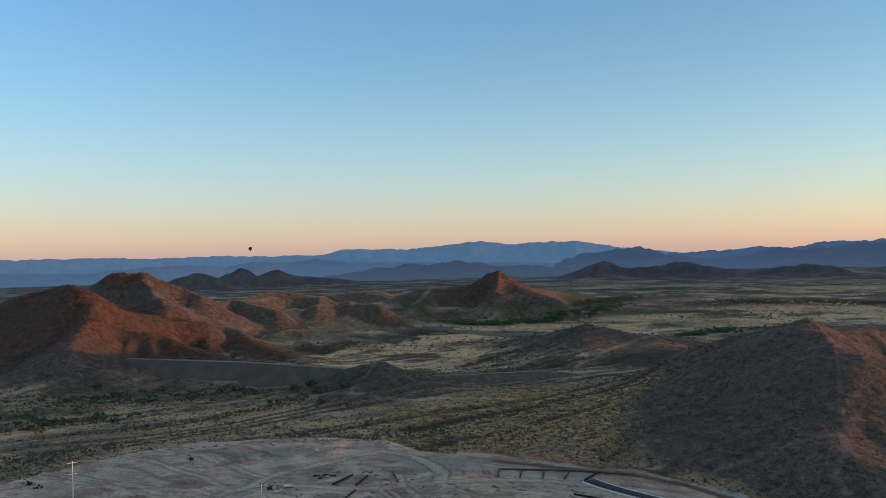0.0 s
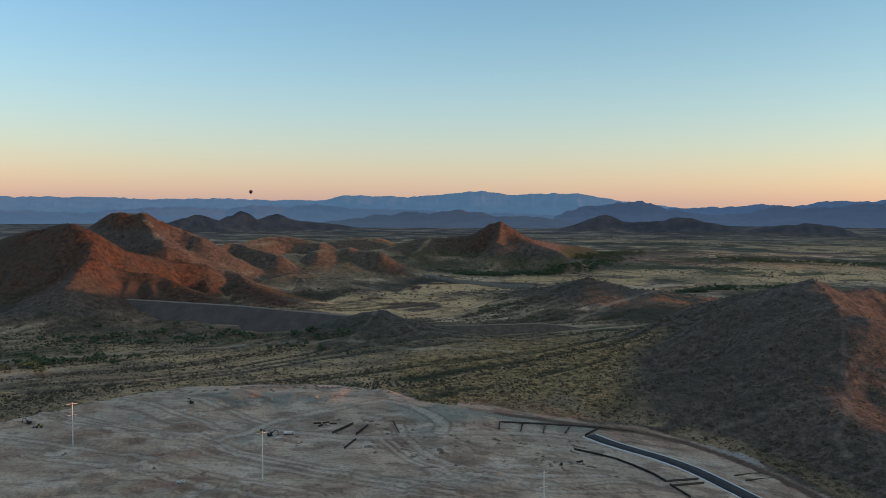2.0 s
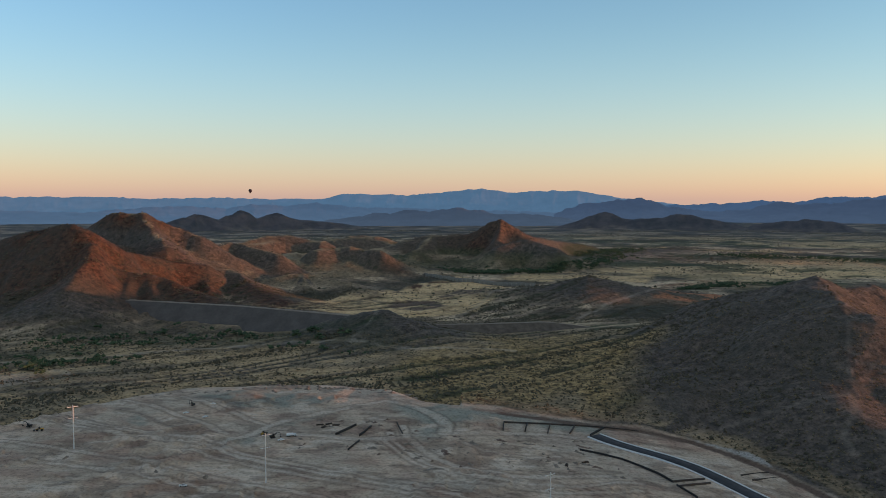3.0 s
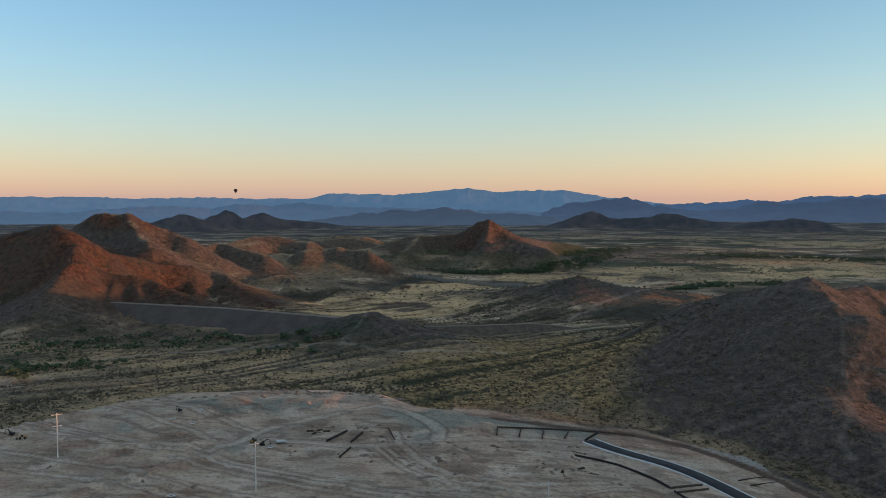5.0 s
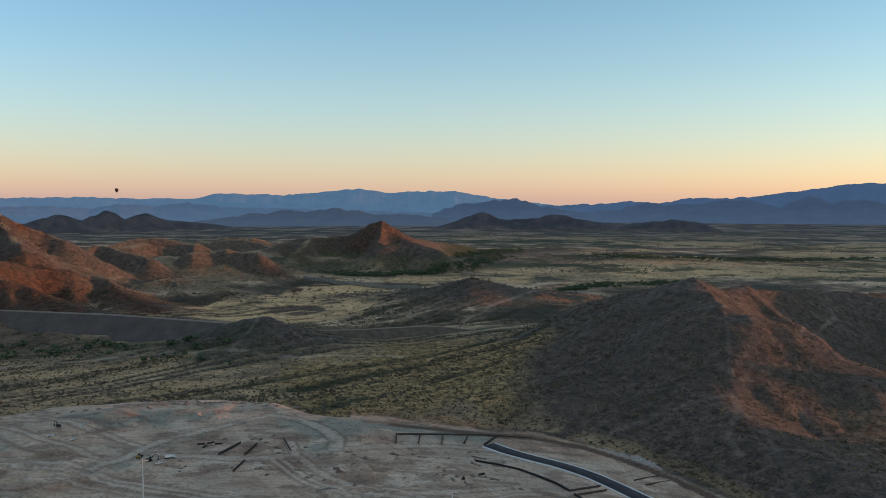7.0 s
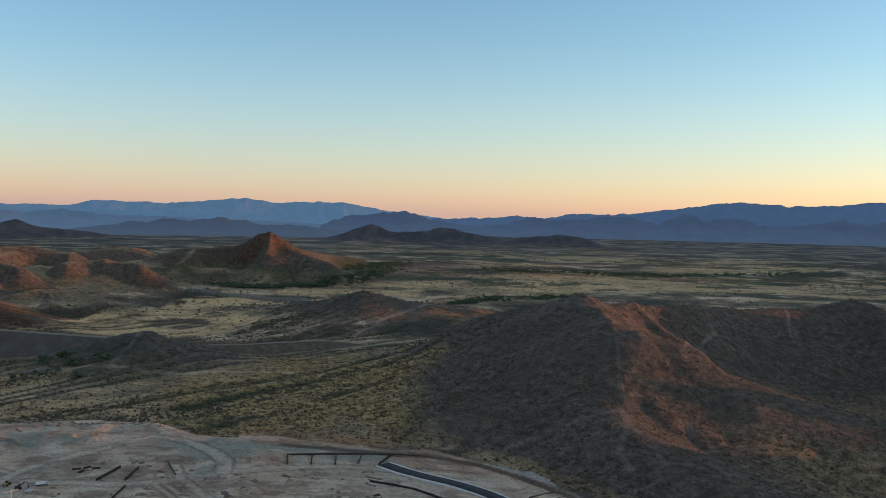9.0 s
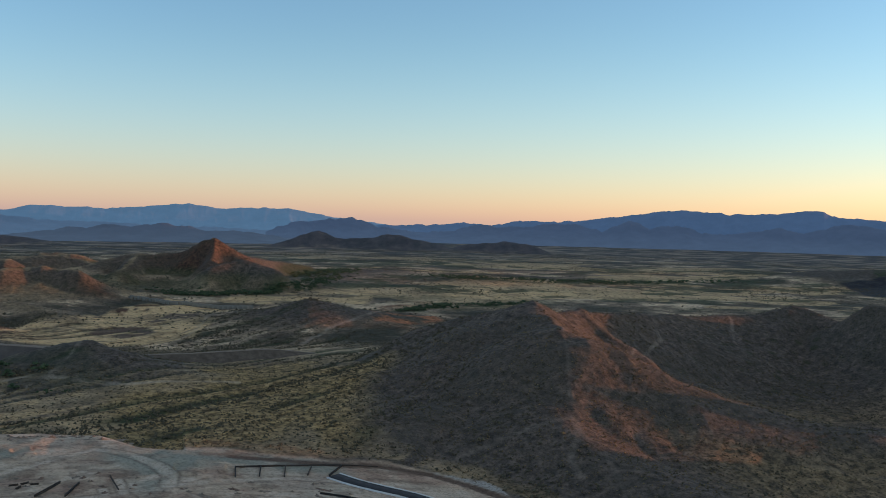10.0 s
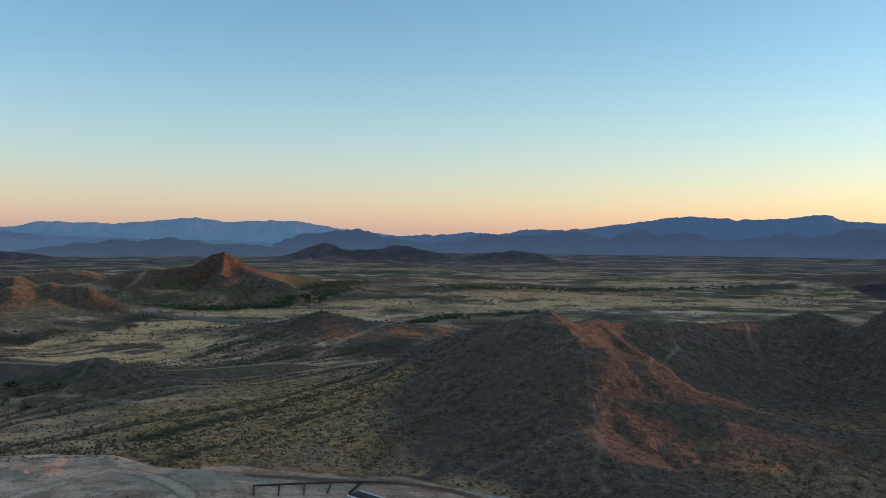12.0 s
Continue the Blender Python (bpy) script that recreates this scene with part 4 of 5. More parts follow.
def build_trees():
    rng = np.random.default_rng(12)
    spots = []
    for pts, half, count in (
            ([(-20, 1140), (20, 1136), (55, 1124), (92, 1136), (140, 1158), (190, 1250), (225, 1350)], 18, 330),
            ([(180, 1380), (215, 1463), (278, 1549)], 44, 240),
            ([(232, 961), (280, 1000), (312, 1023), (420, 1040)], 14, 130),
            ([(399, 1431), (540, 1440), (665, 1414), (764, 1442), (1032, 1480)], 40, 420),
            ([(-300, 560), (-240, 590), (-180, 610), (-120, 590), (-70, 556)], 40, 110),
            ([(-340, 490), (-290, 495), (-240, 500), (-200, 512)], 20, 80)):
        legs = rng.integers(0, len(pts) - 1, count)
        t = rng.random(count)
        p = np.array(pts, float)
        q = p[legs] * (1 - t[:, None]) + p[legs + 1] * t[:, None] + rng.normal(0, half * 0.55, (count, 2))
        spots.append(q)
    p = np.concatenate(spots)
    ok = wild(p[:, 0], p[:, 1]) & (land(p[:, 0], p[:, 1]) - plain_level(p[:, 0], p[:, 1]) < 17)
    x, y = p[ok, 0], p[ok, 1]
    size = 1.8 + 1.8 * rng.random(len(x))
    ground_at = land(x, y)
    v, f = lumps(np.stack([x, y, ground_at + 0.35 * size], -1), size, rng, 6, 0.55, 0.75)
    # short trunks: three-sided tapering stems
    k = len(x)
    ring = np.array([(math.cos(a), math.sin(a)) for a in (0, 2.094, 4.189)])
    low = np.stack([np.repeat(x, 3) + np.tile(ring[:, 0], k) * 0.22, np.repeat(y, 3) + np.tile(ring[:, 1], k) * 0.22, np.repeat(ground_at - 0.3, 3)], -1)
    high = np.stack([np.repeat(x, 3), np.repeat(y, 3), np.repeat(ground_at + 0.9 * size, 3)], -1) + np.tile(np.c_[ring * 0.08, np.zeros(3)], (k, 1))
    stem = np.concatenate([low, high])
    i = np.arange(k)[:, None] * 3
    j = np.arange(3)[None]
    a, b = (i + j).ravel(), (i + (j + 1) % 3).ravel()
    sf = np.concatenate([np.stack([a, b, b + 3 * k], -1), np.stack([a, b + 3 * k, a + 3 * k], -1)]) + len(v)
    tagged(mesh_object("mesquite_trees", np.concatenate([v, stem]), np.concatenate([f, sf]), TREES, smooth_faces=False),
           "dark green mesquite trees along dry washes", "trees", kind="stuff")


build_scrub()
build_trees()


# ---------------------------------------------------------------- things
def thing(name, x, y, turn=0.0, z=None, label="", category="", group=""):
    ob = new(name)
    ob.matrix_world = pose(x, y, ground_z(x, y) if z is None else z, 0, 0, turn)
    return tagged(ob, label, category, group)


def part(name, bm, mat, parent, label=""):
    me = bpy.data.meshes.new(name)
    bmesh.ops.recalc_face_normals(bm, faces=bm.faces)
    bm.to_mesh(me)
    bm.free()
    me.materials.append(mat)
    ob = new(name, me)
    ob.parent = parent
    return tagged(ob, label)


def box(cx, cy, cz, sx, sy, sz, bevel=0.0, taper=1.0, bm=None):
    """A block, its top scaled by taper, its edges bevelled."""
    own = bmesh.new()
    bmesh.ops.create_cube(own, size=1)
    for v in own.verts:
        k = taper if v.co.z > 0 else 1
        v.co = Vector((v.co.x * sx * k, v.co.y * sy * k, v.co.z * sz))
    if bevel:
        bmesh.ops.bevel(own, geom=own.edges[:], offset=bevel, segments=2, affect="EDGES", clamp_overlap=True)
    bmesh.ops.translate(own, vec=(cx, cy, cz), verts=own.verts)
    return merged(bm, own)


def merged(bm, own):
    if bm is None:
        return own
    me = bpy.data.meshes.new("temporary")
    own.to_mesh(me)
    own.free()
    bm.from_mesh(me)
    bpy.data.meshes.remove(me)
    return bm


def rod(a, b, r1, r2=None, sides=10, bm=None):
    a, b = Vector(a), Vector(b)
    own = bmesh.new()
    bmesh.ops.create_cone(own, cap_ends=True, segments=sides, radius1=r1, radius2=r1 if r2 is None else r2, depth=(b - a).length)
    turn = (b - a).to_track_quat("Z", "Y").to_matrix().to_4x4()
    bmesh.ops.transform(own, matrix=Matrix.Translation((a + b) / 2) @ turn, verts=own.verts)
    return merged(bm, own)


def plain(name, dark, light, scale=1.0, rough=0.8, metal=0.0, bumpy=0.15):
    m, nt, b = material(name, rough, metal)
    co = nt.nodes.new("ShaderNodeTexCoord").outputs["Object"]
    n = noise_of(nt, co, scale, 6, 0.6)
    n2 = noise_of(nt, co, scale * 7, 3, 0.6)
    c = ramp(nt, n, [(0.32, dark), (0.68, light)])
    c = mix(nt, ramp(nt, n2, [(0.4, grey(0.25)), (0.65, grey(0.0))]), c, tuple(0.6 * v for v in dark))
    nt.links.new(c, b.inputs["Base Color"])
    bump(nt, b, n2, bumpy, 0.05)
    return m


WOOD = plain("weathered pole wood", (0.62, 0.58, 0.53), (0.76, 0.72, 0.66), 0.6)
GLASS = plain("dark vehicle glass", (0.015, 0.018, 0.02), (0.02, 0.024, 0.028), 2, 0.12)
PORCELAIN = plain("insulator porcelain", (0.35, 0.33, 0.30), (0.45, 0.43, 0.4), 4, 0.3)
WHITE = plain("white vehicle paint", (0.72, 0.72, 0.70), (0.82, 0.82, 0.80), 1.5, 0.35, 0, 0.03)
RUBBER = plain("tyre rubber", (0.015, 0.015, 0.015), (0.03, 0.03, 0.03), 4, 0.9)
STEEL = plain("worn dark steel", (0.03, 0.03, 0.032), (0.07, 0.065, 0.06), 2, 0.55, 0.5)
YELLOW = plain("faded plant yellow", (0.30, 0.19, 0.04), (0.42, 0.28, 0.06), 1.2, 0.5)
BLOCK = plain("dark concrete block", (0.03, 0.028, 0.027), (0.065, 0.058, 0.053), 1.1, 0.95)
REDBLOCK = plain("brown concrete block", (0.065, 0.052, 0.045), (0.105, 0.084, 0.07), 1.1, 0.95)
CONCRETE = plain("pale concrete", (0.66, 0.65, 0.62), (0.78, 0.77, 0.74), 0.8, 0.9)
OLDCONCRETE = plain("weathered concrete", (0.224, 0.205, 0.174), (0.392, 0.350, 0.294), 0.12, 0.95)
ASPHALT = plain("asphalt", (0.045, 0.046, 0.05), (0.075, 0.076, 0.08), 0.35, 0.85)
ROCKFILL = plain("dark rock fill", (0.095, 0.082, 0.074), (0.145, 0.123, 0.108), 0.09, 0.95, 0, 0.6)
EARTH = plain("loose brown earth", (0.20, 0.16, 0.125), (0.34, 0.275, 0.215), 0.5, 0.95, 0, 0.5)
DRYFILL = plain("dry stony fill", (0.10, 0.08, 0.062), (0.19, 0.15, 0.115), 0.25, 0.95, 0, 0.6)
RED_EARTH = plain("reddish scraped earth", (0.17, 0.115, 0.09), (0.28, 0.20, 0.155), 0.5, 0.95, 0, 0.5)
TIMBER = plain("stacked timber", (0.045, 0.037, 0.030), (0.085, 0.066, 0.053), 1.0, 0.9)


# ---- embankments
def embankment(name, pts, crest_z, half_top, run, foot_z, label, tail=0.0, fill=ROCKFILL):
    """A trapezoid bank along a line; run: how far the feet stand out from the crest's edges."""
    holder = new(name)
    tagged(holder, label, "dam")
    step = []
    for (ax, ay), (bx, by) in zip(pts[:-1], pts[1:]):
        k = max(2, int(math.hypot(bx - ax, by - ay) / 4))
        step += [(ax + (bx - ax) * i / k, ay + (by - ay) * i / k) for i in range(k)]
    step.append(pts[-1])
    p = np.array(step)
    d = np.gradient(p, axis=0)
    for _ in range(12):
        d[1:-1] = (d[:-2] + d[1:-1] + d[2:]) / 3
    nrm = np.stack([-d[:, 1], d[:, 0]], -1) / np.linalg.norm(d, axis=1)[:, None]
    ease = tail * smooth(0.6, 1.0, np.linspace(0, 1, len(p)))
    def sheet(part_name, offs, mat, note=""):
        rows = []
        for o, z in offs:
            q = p + nrm * o
            wob = 0.35 * fbm(q[:, 0] / 6, q[:, 1] / 6 + o, 3, 140) if 0 < abs(abs(o) - half_top) < run else 0
            level = z + (foot_z + 3 - z) * ease if z > foot_z else np.full(len(q), float(z))
            rows.append(np.c_[q, level + wob])
        v = np.stack(rows)
        ob = mesh_object(part_name, v.reshape(-1, 3), grid_faces(len(offs), len(p)), mat, smooth_faces=True)
        ob.parent = holder
        return tagged(ob, note)
    face = lambda side: [(side * (half_top + run * s), crest_z + (foot_z - crest_z) * s) for s in np.linspace(0, 1, 9)]
    sheet("downstream_face", face(-1), fill)
    sheet("upstream_face", face(1), fill)
    for end in (0, -1):
        q = [p[end] + nrm[end] * o for o in (-half_top - run, -half_top, half_top, half_top + run)]
        head = crest_z + (foot_z + 3 - crest_z) * ease[end]
        v = [(*c, h) for c, h in zip(q, (foot_z, head, head, foot_z))]
        cap = mesh_object("end_face", v, [(0, 1, 2, 3)], fill, smooth_faces=False)
        cap.parent = holder
    sheet("crest_road", [(-half_top, crest_z), (-half_top + 0.6, crest_z + 0.25), (half_top - 0.6, crest_z + 0.25), (half_top, crest_z)], EARTH,
          "pale gravel road along the crest")
    return holder


embankment("embankment_dam", DAM, 11.0, 3.0, 23, -9, "long dark rock-faced earth dam across the valley")
embankment("low_embankment", LOW_DAM, 1.2, 2.0, 16, -9, "low earth embankment running on from the knob", 1.0, DRYFILL)


# ---- buttressed concrete wall across the valley floor
def buttress_wall(pts, count):
    holder = thing("buttress_wall", *pts[2], 0, 0, "long weathered concrete wall with a row of buttresses", "wall")
    holder.matrix_world = Matrix.Identity(4)
    p = np.array(pts, float)
    leg = np.r_[0, np.cumsum(np.linalg.norm(np.diff(p, axis=0), axis=1))]
    def at(s):
        return np.array((np.interp(s, leg, p[:, 0]), np.interp(s, leg, p[:, 1])))
    total = leg[-1]
    piece = total / count
    panel_mesh, rib_mesh = None, None
    for k in range(count):
        a, b = at(k * piece), at((k + 1) * piece)
        turn = math.degrees(math.atan2(b[1] - a[1], b[0] - a[0]))
        mid = (a + b) / 2
        top = 0.5 * (ground_z(*a) + ground_z(*b)) + 4.2
        m = pose(mid[0], mid[1], top, 0, 0, turn)
        if panel_mesh is None:
            panel = part("wall_panel", box(0, 0, -6, piece * 1.03, 0.9, 12, 0.05), OLDCONCRETE, holder)
            rib = part("buttress", box(-piece / 2, -1.6, -6.6, 1.1, 3.0, 11, 0.08, 0.75), OLDCONCRETE, holder)
            panel_mesh, rib_mesh = panel.data, rib.data
        else:
            panel, rib = new("wall_panel", panel_mesh), new("buttress", rib_mesh)
            panel.parent = rib.parent = holder
        panel.matrix_world = rib.matrix_world = m
    return holder


buttress_wall([(-50, 1062), (-25, 1037), (8, 1016), (40, 1004), (77, 988)], 27)


# ---- utility poles
def utility_pole(x, y, turn, group="utility poles"):
    pole = thing("utility_pole", x, y, turn, None, "tall pale wooden utility pole with two crossarms on bare earth", "utility pole", group)
    part("shaft", rod((0, 0, -0.5), (0, 0, 16), 0.24, 0.17, 12), WOOD, pole)
    for z, half in ((15.3, 1.9), (11.2, 1.7)):
        arm = part("crossarm", box(0, 0.2, z, 2 * half, 0.16, 0.2, 0.02), WOOD, pole)
        for sx in (-0.92, -0.3, 0.3, 0.92):
            bm = rod((sx * half, 0.2, z + 0.08), (sx * half, 0.2, z + 0.22), 0.03)
            bm = rod((sx * half, 0.2, z + 0.2), (sx * half, 0.2, z + 0.36), 0.09, 0.06, 10, bm)
            part("insulator", bm, PORCELAIN, arm)
        bm = rod((-0.8, 0.2, z - 0.05), (0, 0.12, z - 0.9), 0.03)
        bm = rod((0.8, 0.2, z - 0.05), (0, 0.12, z - 0.9), 0.03, None, 8, bm)
        part("brace", bm, STEEL, pole)
    return pole


first_pole = utility_pole(-139.5, 326.2, 38)
copy_thing(first_pole, pose(-61, 290, ground_z(-61, 290), 0, 0, 38))
copy_thing(first_pole, pose(26.7, 260, ground_z(26.7, 260), 0, 0, 38))


# ---- vehicles
def wheel(name, x, y, r, w, parent):
    bm = rod((x, y - w / 2, r), (x, y + w / 2, r), r, None, 18)
    bmesh.ops.bevel(bm, geom=[e for e in bm.edges if len(e.link_faces) == 2 and abs(e.calc_face_angle(0)) > 1], offset=0.05, segments=2, affect="EDGES")
    t = part(name, bm, RUBBER, parent)
    part("rim", rod((x, y - w / 2 - 0.02, r), (x, y + w / 2 + 0.02, r), 0.55 * r, None, 14), STEEL, t)
    return t


def pickup(x, y, turn):
    car = thing("pickup_truck", x, y, turn, None, "white pickup truck parked on the graded earth", "pickup truck", "vehicles on the building site")
    body = box(0, 0, 0.72, 5.4, 1.9, 0.62, 0.1)
    body = box(1.85, 0, 1.02, 1.6, 1.8, 0.28, 0.1, 0.94, body)
    part("body", body, WHITE, car)
    part("cab", box(0.15, 0, 1.42, 2.1, 1.78, 0.72, 0.12, 0.82), WHITE, car)
    for sy in (-0.86, 0.86):
        part("side_window", box(0.15, sy * 0.93, 1.47, 1.45, 0.1, 0.42, 0.03), GLASS, car)
        part("bed_side", box(-1.85, sy, 1.15, 1.7, 0.1, 0.32, 0.03), WHITE, car)
        part("headlight", box(2.66, sy * 0.78, 0.9, 0.1, 0.32, 0.18, 0.03), PORCELAIN, car)
        for sx in (-1.65, 1.7):
            wheel("wheel", sx, sy * 1.02, 0.4, 0.26, car)
    part("windscreen", box(1.12, 0, 1.42, 0.12, 1.5, 0.5, 0.03), GLASS, car)
    part("rear_window", box(-0.82, 0, 1.46, 0.1, 1.4, 0.4, 0.03), GLASS, car)
    part("bumper", box(2.72, 0, 0.55, 0.12, 1.8, 0.22, 0.04), STEEL, car)
    part("tailgate", box(-2.66, 0, 1.02, 0.08, 1.75, 0.5, 0.02), WHITE, car)
    return car


def water_truck(x, y, turn):
    car = thing("water_truck", x, y, turn, None, "white water truck with a rounded tank on bare earth", "truck", "vehicles on the building site")
    part("chassis", box(0, 0, 0.75, 8.4, 0.9, 0.3, 0.03), STEEL, car)
    part("cab", box(3.1, 0, 1.75, 1.9, 2.3, 1.9, 0.15, 0.92), WHITE, car)
    part("bonnet", box(4.4, 0, 1.25, 1.0, 1.9, 0.9, 0.15, 0.9), WHITE, car)
    part("windscreen", box(4.03, 0, 2.1, 0.1, 1.9, 0.75, 0.03), GLASS, car)
    tank = rod((-4.0, 0, 2.05), (1.8, 0, 2.05), 1.18, None, 20)
    bmesh.ops.bevel(tank, geom=[e for e in tank.edges if e.calc_face_angle(0) > 1], offset=0.2, segments=3, affect="EDGES")
    part("tank", tank, WHITE, car)
    for sx in (-3.2, -1.8, 3.4):
        for sy in (-1.0, 1.0):
            wheel("wheel", sx, sy, 0.52, 0.34, car)
    for sy in (-1.17, 1.17):
        part("side_window", box(3.1, sy * 0.96, 2.15, 1.0, 0.08, 0.6, 0.03), GLASS, car)
    return car


def excavator(x, y, turn, swing, paint, label):
    rig = thing("excavator", x, y, turn, None, label, "excavator", "earth-moving plant on the building site")
    for sy in (-1.2, 1.2):
        part("crawler_track", box(0, sy, 0.5, 4.2, 0.6, 1.0, 0.35), STEEL, rig)
    c, s = math.cos(swing), math.sin(swing)
    house = box(-0.9, 0.1, 1.75, 3.2, 2.4, 1.3, 0.15)
    part("engine_house", house, paint, rig)
    cab = part("cab", box(0.5, 0.75, 2.3, 1.5, 1.0, 1.8, 0.1, 0.9), paint, rig)
    part("cab_window", box(1.2, 0.75, 2.55, 0.1, 0.8, 1.0, 0.03), GLASS, cab)
    boom = rod((0.8, -0.3, 1.9), (3.4, -0.3, 4.6), 0.32, 0.28, 8)
    boom = rod((3.4, -0.3, 4.6), (5.6, -0.3, 4.0), 0.28, 0.2, 8, boom)
    part("boom", boom, paint, rig)
    stick = part("stick", rod((5.6, -0.3, 4.0), (6.2, -0.3, 1.3), 0.22, 0.16, 8), paint, rig)
    part("bucket", box(6.0, -0.3, 0.8, 0.9, 1.1, 0.9, 0.12, 1.25), STEEL, stick)
    part("hydraulic_ram", rod((1.3, -0.3, 2.2), (3.3, -0.3, 3.8), 0.09, 0.07, 8), STEEL, rig)
    return rig


def wheel_loader(x, y, turn):
    rig = thing("wheel_loader", x, y, turn, None, "dusty dark wheel loader with a wide bucket", "loader", "earth-moving plant on the building site")
    part("engine_house", box(-1.8, 0, 1.6, 2.8, 2.0, 1.2, 0.15, 0.92), YELLOW, rig)
    cab = part("cab", box(0.1, 0, 2.4, 1.3, 1.5, 1.7, 0.1, 0.88), STEEL, rig)
    part("cab_window", box(0.72, 0, 2.6, 0.1, 1.2, 0.9, 0.03), GLASS, cab)
    for sx in (-1.7, 1.7):
        for sy in (-1.1, 1.1):
            wheel("wheel", sx, sy, 0.8, 0.6, rig)
    for sy in (-0.6, 0.6):
        part("lift_arm", rod((0.9, sy, 1.9), (3.4, sy, 0.9), 0.16, 0.12, 8), YELLOW, rig)
    bucket = box(3.9, 0, 0.7, 1.1, 2.8, 0.9, 0.1, 1.2)
    part("bucket", bucket, STEEL, rig)
    return rig


truck = pickup(-115.8, 379.5, 28)
truck.scale = (0.46, 0.46, 0.46)
for vx, vy, vt in ((-104.8, 370.5, 60), (-108.5, 394.0, 10), (-66.0, 336.0, 25), (-85.6, 283.9, 5)):
    copy_thing(truck, pose(vx, vy, ground_z(vx, vy), 0, 0, vt))
water_truck(-64.0, 345.0, 20).scale = (0.46, 0.46, 0.46)
excavator(-117.0, 392.5, 140, 0, STEEL, "dark tracked excavator beside white pickups").scale = (0.46, 0.46, 0.46)
excavator(-70.0, 340.0, 20, 0, STEEL, "dark tracked excavator near a wooden pole").scale = (0.48, 0.48, 0.48)
excavator(-170.4, 354.6, 170, 0, STEEL, "dusty excavator at the edge of the graded earth").scale = (0.48, 0.48, 0.48)
loader = wheel_loader(-74.8, 345.4, 80)
loader.scale = (0.5, 0.5, 0.5)
copy_thing(loader, pose(-163.4, 349.0, ground_z(-163.4, 349.0), 0, 0, 200))


# ---- walls between the building plots
def block_wall(pts, tall, mat, label, group):
    """A wall along a line, level with the graded ground, with a coping course."""
    wall = new("block_wall")
    tagged(wall, label, "wall", group)
    p = np.array(pts, float)
    for (ax, ay), (bx, by) in zip(p[:-1], p[1:]):
        length = math.hypot(bx - ax, by - ay)
        k = max(1, round(length / 5))
        for i in range(k):
            x0, y0 = ax + (bx - ax) * i / k, ay + (by - ay) * i / k
            x1, y1 = ax + (bx - ax) * (i + 1) / k, ay + (by - ay) * (i + 1) / k
            z0, z1 = (float(v) + 0.12 for v in site_level(np.array([x0, x1]), np.array([y0, y1])))
            m = pose((x0 + x1) / 2, (y0 + y1) / 2, (z0 + z1) / 2, 0, -math.degrees(math.atan2(z1 - z0, length / k)), math.degrees(math.atan2(y1 - y0, x1 - x0)))
            high = 0.36 * tall
            panel = part("wall_panel", box(0, 0, high / 2 - 0.4, length / k + 0.04, 0.3, high + 0.8, 0.02), mat, wall)
            panel.matrix_world = m
            cap = part("coping", box(0, 0, high + 0.05, length / k + 0.06, 0.42, 0.12, 0.02), mat, panel)
            cap.matrix_parent_inverse = m.inverted()
            cap.matrix_world = m
    return wall


PLOTS = "walls between building plots"
for pts, high, mat in (
        ([(-47.5, 347.7), (-41.4, 362.2)], 1.6, BLOCK), ([(-38.1, 345.9), (-35.1, 359.9)], 1.6, BLOCK),
        ([(-39.8, 326.8), (-37.2, 338.7)], 1.6, BLOCK), ([(-25.6, 367.0), (-21.8, 349.7)], 0.8, REDBLOCK),
        ([(17.3, 361.6), (18.2, 375.0)], 1.8, BLOCK), ([(26.1, 363.1), (27.9, 376.5)], 1.5, BLOCK),
        ([(35.2, 363.4), (37.3, 377.0)], 1.3, REDBLOCK), ([(44.3, 366.3), (47.5, 378.0)], 1.3, REDBLOCK),
        ([(52.4, 366.2), (60.0, 381.0)], 1.6, BLOCK)):
    block_wall(pts, high, mat, "dark concrete block wall dividing bare building plots", PLOTS)
block_wall([(18.2, 375.6), (37.3, 378.3), (59.8, 382.2), (75, 382.8)], 1.0, REDBLOCK, "low brown block wall along the back of the plots", PLOTS)
block_wall([(45.3, 343.3), (53, 340.4), (60.2, 336.4), (66.0, 329.9), (70.9, 323.3), (73.8, 316.2)], 1.5, BLOCK,
           "curving dark block retaining wall beside the new road", PLOTS)
block_wall([(74.5, 312.8), (78.7, 301.9)], 1.5, BLOCK, "dark block retaining wall beside the new road", PLOTS)
for pts in ([(73.8, 316.2), (87.3, 325.2)], [(75.0, 312.0), (88.2, 321.0)], [(103.6, 337.1), (117.5, 348.5)], [(106.5, 333.0), (120.5, 344.0)]):
    block_wall(pts, 1.3, REDBLOCK, "brown block wall running back from the new road", PLOTS)


# ---- new road
def ribbon(name, pts, offs, mat, lift, parent=None, label="", kind=""):
    """A strip laid over the ground along a line: offs are (sideways, height) of its cross-section."""
    p = np.array(pts, float)
    leg = np.r_[0, np.cumsum(np.linalg.norm(np.diff(p, axis=0), axis=1))]
    s = np.arange(0, leg[-1], 1.5)
    q = np.stack([np.interp(s, leg, p[:, 0]), np.interp(s, leg, p[:, 1])], -1)
    for _ in range(6):
        q[1:-1] = (q[:-2] + 2 * q[1:-1] + q[2:]) / 4
    d = np.gradient(q, axis=0)
    nrm = np.stack([-d[:, 1], d[:, 0]], -1) / np.linalg.norm(d, axis=1)[:, None]
    level = site_level(q[:, 0], q[:, 1]) + lift
    rows = [np.c_[q + nrm * o, level + h] for o, h in offs]
    ob = mesh_object(name, np.stack(rows).reshape(-1, 3), grid_faces(len(offs), len(q)), mat)
    if parent:
        ob.parent = parent
    return tagged(ob, label, "road" if kind else "", kind=kind)


